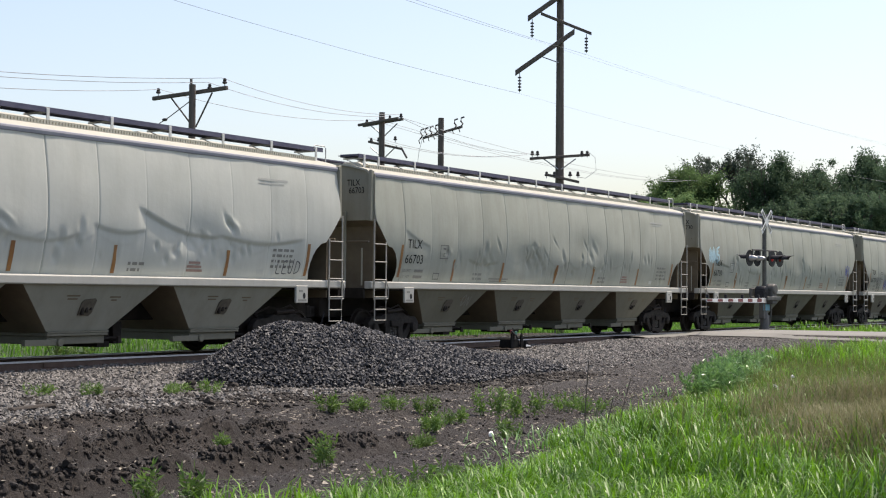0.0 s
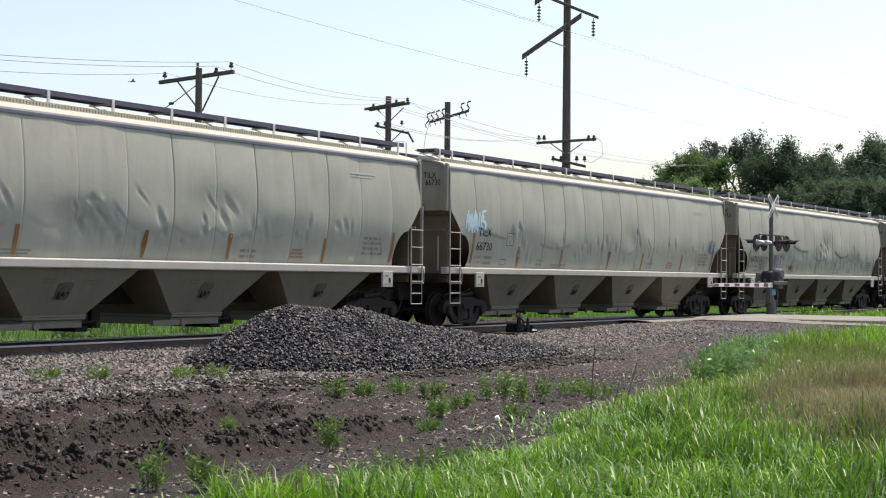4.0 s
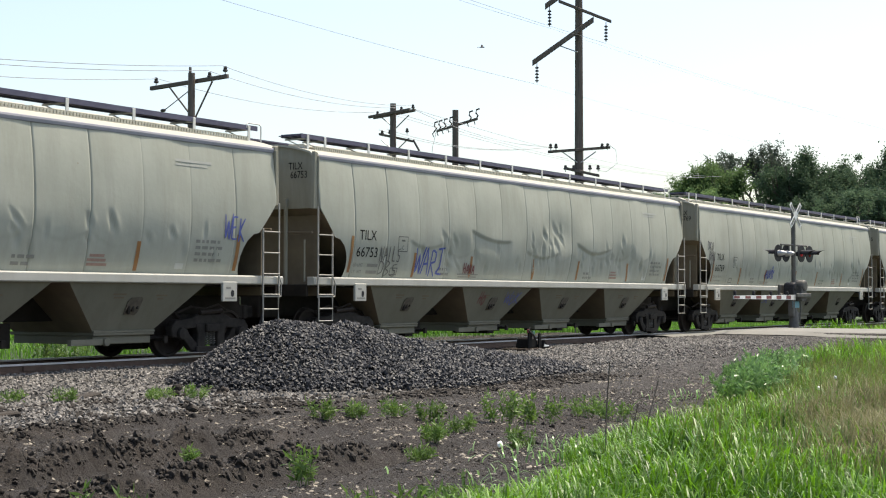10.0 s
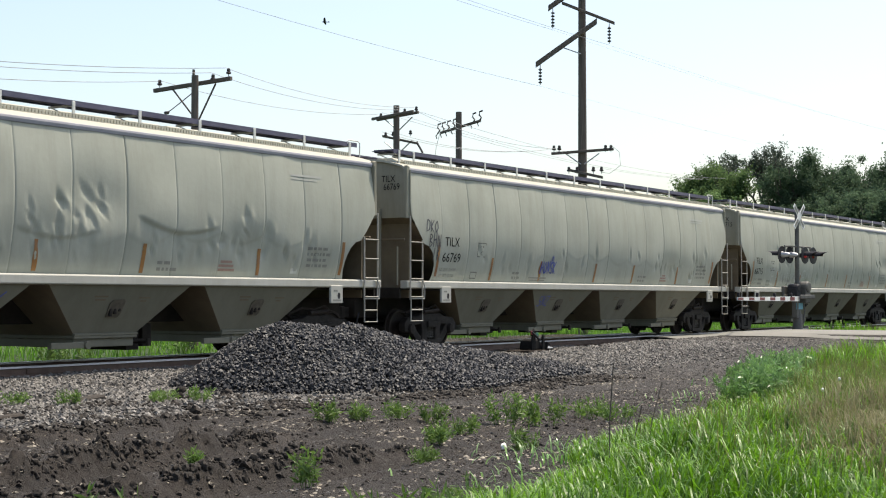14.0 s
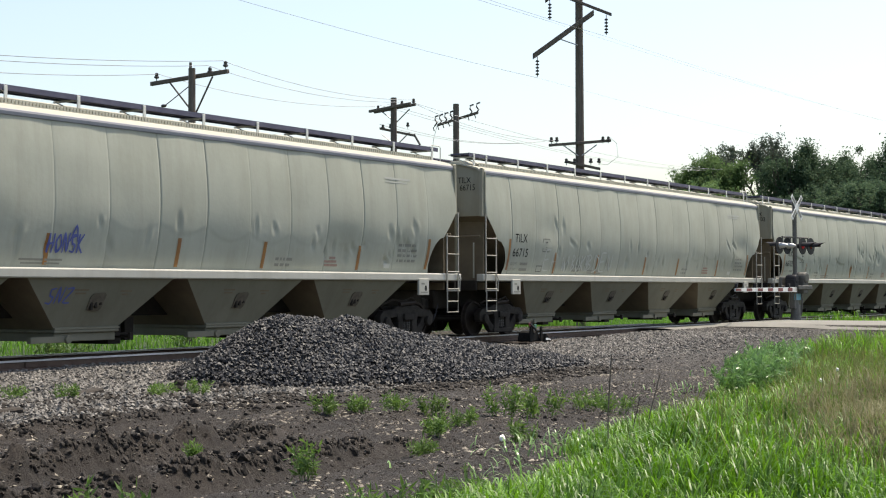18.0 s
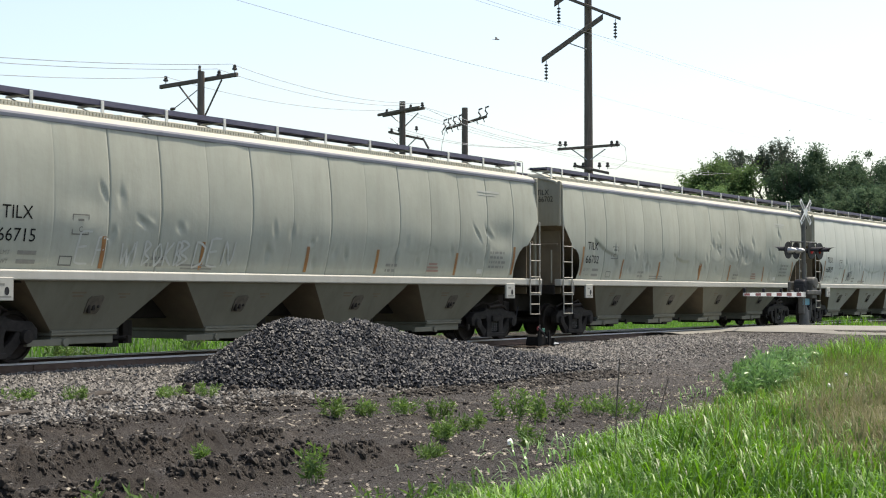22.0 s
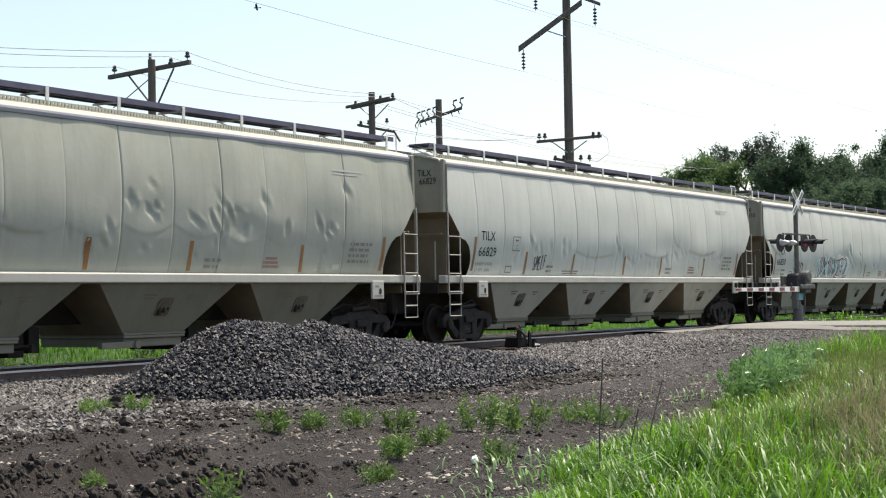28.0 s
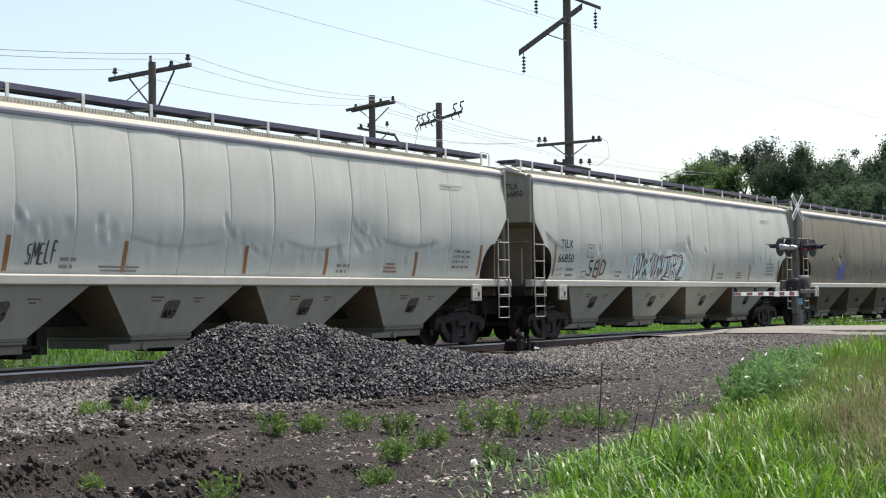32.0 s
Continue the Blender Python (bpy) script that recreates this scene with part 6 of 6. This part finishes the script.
# ---- trees ----
def build_tree(x, y, h, r, seed, leaf, n_leaves, airy=0.0, low=0.12, label="tall leafy green tree"):
    rs = np.random.RandomState(seed)
    rr = random.Random(seed)
    t = base("tree", x, y, -0.6, label, "tree", "trees beyond the road")
    g = Geo()
    tips = []

    def limb(p, d, ln, rad, depth):
        q = p + d * ln
        mid = p + d * ln * 0.5 + Vector((rr.uniform(-1, 1), rr.uniform(-1, 1), 0.3)) * ln * 0.07
        g.tube(p, mid, rad, 6, rad * 0.82)
        g.tube(mid, q, rad * 0.82, 6, rad * 0.62)
        if depth <= 2:
            tips.append(q)
            tips.append(mid)
        if depth:
            for i in range(rr.choice((2, 3, 3))):
                nd = (d + Vector((rr.uniform(-1, 1), rr.uniform(-1, 1), rr.uniform(-0.2, 0.55))) * 0.8).normalized()
                limb(q, nd, ln * rr.uniform(0.6, 0.85), rad * 0.58, depth - 1)

    trunk_h = h * 0.2
    g.tube((0, 0, 0), (0.02 * h, 0, trunk_h), 0.026 * h, 9, 0.019 * h)
    for i in range(5):
        a = 6.283 * i / 5 + rr.uniform(-0.3, 0.3)
        limb(Vector((0.02 * h, 0, trunk_h * 0.97)), Vector((math.cos(a) * 0.5, math.sin(a) * 0.5, 1)).normalized(), h * 0.21, 0.014 * h, 3)
    # the boughs fill the crown's width and height
    tp = np.array([tuple(v) for v in tips])
    V = np.array(g.v)
    k = np.array([r / max(1e-3, np.percentile(np.hypot(tp[:, 0], tp[:, 1]), 92)), 0, h * 0.96 / tp[:, 2].max()])
    k[1] = k[0]
    for arr in (V, tp):
        arr *= np.where(arr[:, 2:] > trunk_h * 0.9, k, np.array([1, 1, k[2]]))
    if airy > 0.5:
        # a broad umbrella of boughs
        for arr in (V, tp):
            u = np.clip((arr[:, 2] - trunk_h) / (h * 0.96 - trunk_h), 0, 1)
            arr[:, 2] = np.where(u > 0, trunk_h + (h * 0.96 - trunk_h) * (1 - (1 - u) ** 1.25), arr[:, 2])
    g.v = [tuple(v) for v in V]
    part("trunk", g, M_BARK, t, "grey-brown trunk and limbs", smooth=True)
    # sprays of leaves along the twigs and inside an uneven outline
    n_cl = 420 if airy < 0.5 else 330
    cen, axes = [], []
    for i in range(n_cl):
        if airy > 0.5 or rs.rand() < 0.45:
            c = tp[rs.randint(len(tp))] + rs.normal(0, (0.012 if airy > 0.5 else 0.02) * h, 3)
        else:
            a, u = rs.rand() * 6.283, rs.rand()
            shape = (1 - u ** 1.6) ** 0.8 if h > 12.5 else math.sin(math.pi * (0.14 + 0.80 * u ** 0.9)) ** 0.7
            ring = rs.rand() ** 0.4 * r * shape * (0.8 + 0.35 * float(vnoise(np.array([a * 2.0 + seed]), np.array([u * 5.0]))[0]))
            c = np.array([math.cos(a) * ring, math.sin(a) * ring, h * (low + (0.95 - low) * u)])
        out = np.array([c[0], c[1], 0.9 * r]) / (r + np.hypot(c[0], c[1]))
        cen.append(c)
        axes.append(out + rs.normal(0, 0.2, 3))
    per = n_leaves // n_cl
    cen, axes = np.repeat(np.array(cen), per, 0), np.repeat(np.array(axes), per, 0)
    size = np.repeat(rs.uniform(0.5, 1.0, n_cl), per)[:, None] * 0.045 * h * (0.55 if airy > 0.5 else 1.0)
    n = len(cen)
    P = cen + axes * rs.normal(0, 0.85, (n, 1)) * size + rs.normal(0, 0.5, (n, 3)) * size
    P[:, 2] = np.clip(P[:, 2], 0.05 * h, h * 1.03)
    nrm = rs.normal(0, 1, (n, 3)) + np.array([0, 0, 0.6])
    nrm /= np.linalg.norm(nrm, axis=1)[:, None]
    u = np.cross(nrm, rs.normal(0, 1, (n, 3)))
    u /= np.linalg.norm(u, axis=1)[:, None]
    w = np.cross(nrm, u)
    s = 0.10 * (0.6 + 0.8 * rs.rand(n, 1))
    L = np.stack([P - u * s, P + u * s * 0.9 - w * s * 0.45, P + u * s * 0.7 + w * s * 0.6], 1).reshape(-1, 3)
    put("crown", sheet("crown", L.tolist(), np.arange(3 * n).reshape(-1, 3).tolist(), leaf, False), t, "dense crown of small leaves" if airy < 0.5 else "airy crown with gaps of sky")
    return t


def build_trees():
    # bearing from the yard, distance, height, half width
    for i, (yaw, dist, h, r, leaf, airy, low) in enumerate((
        (23.3, 124, 11.0, 2.4, M_LEAF, 1.0, 0.2), (21.95, 118, 12.2, 2.9, M_LEAF2, 0.0, 0.1), (20.5, 130, 15.3, 5.8, M_LEAF3, 1.0, 0.3), (18.3, 122, 13.3, 3.3, M_LEAF, 0.0, 0.1),
        (16.9, 126, 12.9, 3.0, M_LEAF, 0.0, 0.1), (15.3, 120, 13.3, 4.6, M_LEAF, 0.0, 0.1), (13.5, 118, 13.2, 4.0, M_LEAF, 0.0, 0.1), (11.4, 116, 12.8, 4.2, M_LEAF2, 0.0, 0.1),
        (19.8, 114, 7.0, 2.0, M_LEAF, 0.0, 0.02), (18.8, 115, 8.6, 2.8, M_LEAF, 0.0, 0.02), (17.6, 112, 9.6, 3.4, M_LEAF, 0.0, 0.02), (16.2, 110, 9.6, 3.4, M_LEAF, 0.0, 0.02), (14.4, 108, 9.6, 3.6, M_LEAF, 0.0, 0.02), (22.2, 110, 9.4, 2.6, M_LEAF2, 0.0, 0.05))):
        a = radians(yaw)
        n = 15000 if airy > 0.5 else (64000 if h > 10 else 42000)
        build_tree(dist * math.cos(a), dist * math.sin(a), h, r, 500 + 7 * i, leaf, n, airy, low)


build_trees()


# ---- grass and weeds ----
def blades(name, x, y, height, width, lean, material, label, seed, category="grass"):
    """Bent blades in one mesh: two quads and a tip each."""
    rs = np.random.RandomState(seed)
    n = len(x)
    z = ground_z(x, y) - 0.02
    a = rs.rand(n) * 6.283
    # low at the edge of the turf, uneven in patches
    h = height * (0.5 + 0.75 * rs.rand(n)) * (0.45 + 0.65 * vnoise(x * 1.1 + 31, y * 1.1) + 0.45 * vnoise(x * 0.45 + 3, y * 0.6)) * np.where(y < TRACK_Y - 5, 0.4 + 0.6 * sm(0, 1.3, grass_edge(x) - y), 1.0)
    w = width * (0.7 + 0.6 * rs.rand(n))
    bend = lean * (0.3 + 1.1 * rs.rand(n))
    dx, dy = np.cos(a) * bend, np.sin(a) * bend
    sx, sy = -np.sin(a) * w / 2, np.cos(a) * w / 2
    rows = []
    for t, k, wd in ((0, 0, 1.0), (0.45, 0.18, 0.95), (0.8, 0.6, 0.65)):
        for s in (-1, 1):
            rows.append(np.stack([x + dx * k * h + s * sx * wd, y + dy * k * h + s * sy * wd, z + h * t * (1 - 0.12 * k * bend)], -1))
    rows.append(np.stack([x + dx * 1.15 * h, y + dy * 1.15 * h, z + h * (1 - 0.35 * bend)], -1))
    V = np.stack(rows, 1).reshape(-1, 3)
    i = (np.arange(n) * 7)[:, None]
    F = (i + np.array([0, 1, 3, 2])).tolist() + (i + np.array([2, 3, 5, 4])).tolist() + (i + np.array([4, 5, 6])).tolist()
    return tagged(new(name, sheet(name, V.tolist(), F, material)), label, category, kind="stuff")


def build_grass():
    rs = np.random.RandomState(31)

    def field(n, x0, x1, y0, y1, keep):
        x, y = rs.uniform(x0, x1, n), rs.uniform(y0, y1, n)
        m = rs.rand(n) < keep(x, y)
        return x[m], y[m]
    inside = lambda x, y: sm(-0.1, 0.25, grass_edge(x) - y)
    # dull seeding grass takes over to the far right of the lush strip; straw beyond it
    dry = lambda x, y: sm(-0.6, 1.4, (x - 14.0) * 0.42 - (y - 4.6) * 0.95 + 3.0 * (vnoise(x * 0.5, y * 0.9) - 0.5))
    x, y = field(230000, 5.5, 36, 0.5, 12, lambda x, y: inside(x, y) * (0.3 + 0.7 * (vnoise(x * 2.3, y * 2.3) > 0.42)) * (1 - 0.7 * dry(x, y)) * (1 - 0.25 * sm(20, 34, x)))
    blades("green_grass", x, y, 0.46, 0.014, 0.6, M_GRASS, "lush bright green tall grass", 32)
    x, y = field(95000, 10, 48, 0.5, 13, lambda x, y: inside(x, y) * (0.25 + 0.75 * dry(x, y)) * sm(9, 13, x))
    blades("seeding_grass", x, y, 0.55, 0.008, 0.4, M_MIX, "dull seeding grass stalks among the green", 33)
    x, y = field(150000, 9.5, 22, 0.5, 8, lambda x, y: inside(x, y) * sm(10.5, 13.5, x) * sm(0.0, 1.2, (x - 12.8) * 0.40 - (y - 4.2) * 1.1 - 4 * sm(16.5, 19, x) + 1.6 * (vnoise(x * 0.6, y * 0.9) - 0.5)))
    blades("dry_grass", x, y, 0.54, 0.008, 0.5, M_DRY, "straw-coloured dry grass", 34)
    x, y = field(22000, 8, 30, 4.6, 11.0, lambda x, y: np.exp(-((grass_edge(x) - y - 0.6) / 0.8) ** 2) * (0.1 + 0.9 * (vnoise(x * 1.3, y * 1.3) > 0.5)) * (1 - 0.6 * sm(12, 16, x) * (1 - sm(20, 22, x))))
    blades("broad_grass", x, y, 0.40, 0.017, 1.0, M_BUSH, "broad silvery green blades at the edge of the soil", 38)
    x, y = field(40000, 28, 60, 6, 14, lambda x, y: inside(x, y) * (road_in(x, y) < 0.1))
    blades("verge_grass", x, y, 0.55, 0.02, 0.45, M_GRASS, "green verge grass by the yard", 35)
    x, y = field(70000, 8, 110, TRACK_Y + 3.2, TRACK_Y + 26, lambda x, y: (road_in(x, y) < 0.1) * (0.9 - 0.5 * sm(40, 90, x)))
    blades("far_grass", x, y, 0.34, 0.03, 0.5, M_PALE, "bright green grass beyond the track", 36)
    x, y = field(4000, 52, 75, 13, 18.4, lambda x, y: (road_in(x, y) < 0.05) * 1.0)
    blades("trackside_grass", x, y, 0.35, 0.03, 0.5, M_GRASS, "green grass beside the far rails", 37)


build_grass()


def weed(x, y, h, spread, seed, kind_label="small green weed clump on bare soil", n=400, mat_w=None):
    rs = np.random.RandomState(seed)
    w = base("weed", x, y, gz(x, y) - 0.01, kind_label, "weed", "weeds on the soil")
    g = Geo()
    P = []
    for i in range(9):
        a, s = rs.rand() * 6.283, rs.rand() ** 0.6 * spread
        top = Vector((math.cos(a) * s, math.sin(a) * s, h * (0.6 + 0.5 * rs.rand())))
        root = Vector((math.cos(a) * s * 0.5, math.sin(a) * s * 0.5, 0))
        part("stalk", Geo().tube(root, top, 0.004, 4, 0.002), mat_w or M_WEED, w)
        for j in range(n // 9):
            P.append(np.array(root.lerp(top, 0.2 + 0.8 * rs.rand())) + rs.normal(0, 0.02, 3))
    P = np.array(P)
    m = len(P)
    u = rs.normal(0, 1, (m, 3)) + np.array([0, 0, 0.7])
    u /= np.linalg.norm(u, axis=1)[:, None]
    v = np.cross(u, rs.normal(0, 1, (m, 3)))
    v /= np.linalg.norm(v, axis=1)[:, None]
    s = 0.038 * (0.5 + rs.rand(m, 1)) * (h / 0.3) ** 0.5
    V = np.stack([P, P + u * s - v * s * 0.22, P + u * s * 2.1, P + u * s + v * s * 0.22], 1).reshape(-1, 3)
    g.add(V.tolist(), np.arange(4 * m).reshape(-1, 4).tolist())
    put("foliage", sheet("foliage", g.v, g.f, mat_w or M_WEED, False), w)


def build_weeds():
    for i, (x, y, h, s) in enumerate(((15.5, 11.5, 0.24, 0.22), (16.1, 11.35, 0.22, 0.2), (16.1, 10.8, 0.22, 0.25), (16.4, 10.4, 0.24, 0.2), (15.5, 9.35, 0.2, 0.25), (16.7, 9.5, 0.36, 0.28), (17.2, 9.2, 0.42, 0.33), (18.2, 9.1, 0.26, 0.35),
                                      (16.0, 14.9, 0.2, 0.45), (16.6, 14.6, 0.2, 0.4), (14.8, 15.3, 0.18, 0.3), (14.5, 16.2, 0.18, 0.35), (13.5, 8.5, 0.22, 0.15), (14.2, 8.9, 0.15, 0.2), (10.6, 9.4, 0.14, 0.08), (17.9, 8.5, 0.25, 0.3), (13.9, 7.7, 0.2, 0.2), (12.6, 8.1, 0.16, 0.2))):
        weed(x, y, h, s, 200 + i)
    for i, (x, y) in enumerate(((6.95, 7.2), (7.15, 6.85), (8.0, 5.65), (8.35, 5.5), (8.7, 5.45), (9.1, 5.5), (10.15, 7.7))):
        weed(x, y, 0.32, 0.16, 300 + i, "tall leafy green weed in the grass", 220)
    for i, (x, y) in enumerate(((22.9, 24.2), (23.3, 24.4), (23.8, 24.3), (27.6, 24.6), (31.5, 24.4))):
        weed(x, y, 0.75, 0.3, 330 + i, "tall bright weed beyond the rails", 300)
    for x, y, h, lx in ((12.3, 5.9, 1.0, 0.03), (12.9, 5.8, 0.75, 0.3), (12.8, 5.9, 0.55, 0.15)):
        z = gz(x, y)
        o = new("dry_stalk", Geo().path([(x, y, z), (x + lx * 0.4, y, z + h * 0.5), (x + lx, y - 0.03, z + h)], 0.006, 5).mesh("dry_stalk", M_BARK))
        tagged(o, "single thin dark dry weed stalk", "stalk", "dry stalks")


build_weeds()


def build_bushes():
    rs = np.random.RandomState(3)
    for i in range(34):
        t = i / 33
        x = 20.6 + 8.4 * t + rs.uniform(-0.3, 0.3)
        weed(x, float(grass_edge(np.array([x]))[0]) - 0.55 + rs.uniform(-0.7, 0.35), 0.52, 0.45, 400 + i, "bushy green weed with silvery leaves at the yard edge", 420, M_BUSH)


build_bushes()


# ---- a bird ----
def build_bird():
    b = base("bird", 0, 0, 30, "small dark soaring bird in the sky", "bird")
    part("body", Geo().lathe([(-0.11, 0.004), (-0.06, 0.022), (0.015, 0.030), (0.07, 0.021), (0.11, 0.003)], (0, 0, 0), 10, "x"), M_SIGNBLK, b, smooth=True)
    for s in (-1, 1):
        part("wing", Geo().add([(0.045, s * 0.015, 0), (0.03, s * 0.19, 0.045), (-0.035, s * 0.26, 0.036), (-0.055, s * 0.145, 0.02), (-0.05, s * 0.015, 0), (0.0, s * 0.13, 0.048)], [(0, 1, 5), (1, 2, 5), (2, 3, 5), (3, 4, 5), (4, 0, 5), (0, 4, 3, 2, 1)]), M_SIGNBLK, b, "dark wing")
    part("tail", Geo().add([(-0.095, -0.015, 0), (-0.19, -0.044, 0), (-0.19, 0.044, 0), (-0.095, 0.015, 0), (-0.095, 0, 0.009)], [(0, 1, 2, 3), (0, 4, 1), (1, 4, 2), (2, 4, 3), (3, 4, 0)]), M_SIGNBLK, b)
    return b


BIRD = build_bird()
FLIGHT = [
    (0, 37.2, 48.35, 9.51, -59),
    (3.5, 41.12, 41.8, 8.87, -58),
    (5.5, 45.12, 35.53, 9.1, -44),
    (6, 47.02, 36.04, 9.75, 0),
    (6.5, 47.93, 35.53, 9.75, -44),
    (7, 48.48, 34.63, 9.85, -59),
    (7.5, 49.13, 33.57, 9.8, -60),
    (8, 49.68, 32.59, 10.12, -59),
    (8.5, 50.22, 31.72, 10.37, -59),
    (9, 50.7, 30.88, 10.63, -60),
    (9.5, 51.02, 30.32, 10.88, -61),
    (10, 51.19, 29.97, 11.06, -63),
    (10.5, 51.24, 29.88, 11.31, -143),
    (11, 51.13, 29.98, 11.53, -223),
    (11.5, 50.93, 30.34, 11.85, -239),
    (12, 50.58, 30.88, 12.15, -238),
    (12.5, 50.05, 31.73, 12.35, -238),
    (13, 49.4, 32.79, 12.42, -238),
    (13.5, 48.63, 34.05, 12.37, -238),
    (14, 47.82, 35.37, 12.14, -239),
    (14.5, 47.05, 36.65, 11.79, -239),
    (16, 43.5, 42.5, 14.0, -238),
    (17, 42.35, 44.29, 18.0, -233),
    (19, 44.04, 41.4, 19.0, -153),
    (21.5, 51.67, 29.31, 11.41, -73),
    (23, 52.28, 34.04, 11.58, 7),
    (25.5, 50.84, 36.31, 12.3, 87),
    (28, 49.46, 38.65, 12.83, 122),
    (30, 47.96, 40.92, 14.59, 123),
    (32, 46.34, 43.44, 16.52, 123),
]
BIRDS = [(BIRD, [(t, pose(x, y, z, 25, 0, h)) for t, x, y, z, h in FLIGHT])]


# ---- what moves ----
# metres that the train has rolled at each second
ROLLED = [0.00, -4.52, -9.04, -13.55, -18.06, -22.57, -27.07, -31.57, -36.06, -40.54, -45.03, -49.50, -53.97, -58.42, -62.87, -67.32, -71.75, -76.17, -80.58, -84.98, -89.38, -93.76, -98.13, -102.49, -106.83, -111.17, -115.50, -119.81, -124.11, -128.40, -132.68, -136.94, -141.20]


def rolled(t):
    i = min(int(t), len(ROLLED) - 2)
    return ROLLED[i] + (ROLLED[i + 1] - ROLLED[i]) * (t - i)


def motions():
    spins = [32.0 * i / 240 for i in range(241)]
    for k, (car, wheels) in TRAIN.items():
        x0 = CAR_X + k * PITCH
        walk(car, [(float(t), pose(x0 + ROLLED[t], TRACK_Y, 0)) for t in range(33)])
        for wheel, x in wheels:
            walk(wheel, [(t, pose(x, 0, 0.457) @ Matrix.Rotation(rolled(t) / 0.457, 4, "Y")) for t in spins])
    for bird, rows in BIRDS:
        walk(bird, rows)


motions()
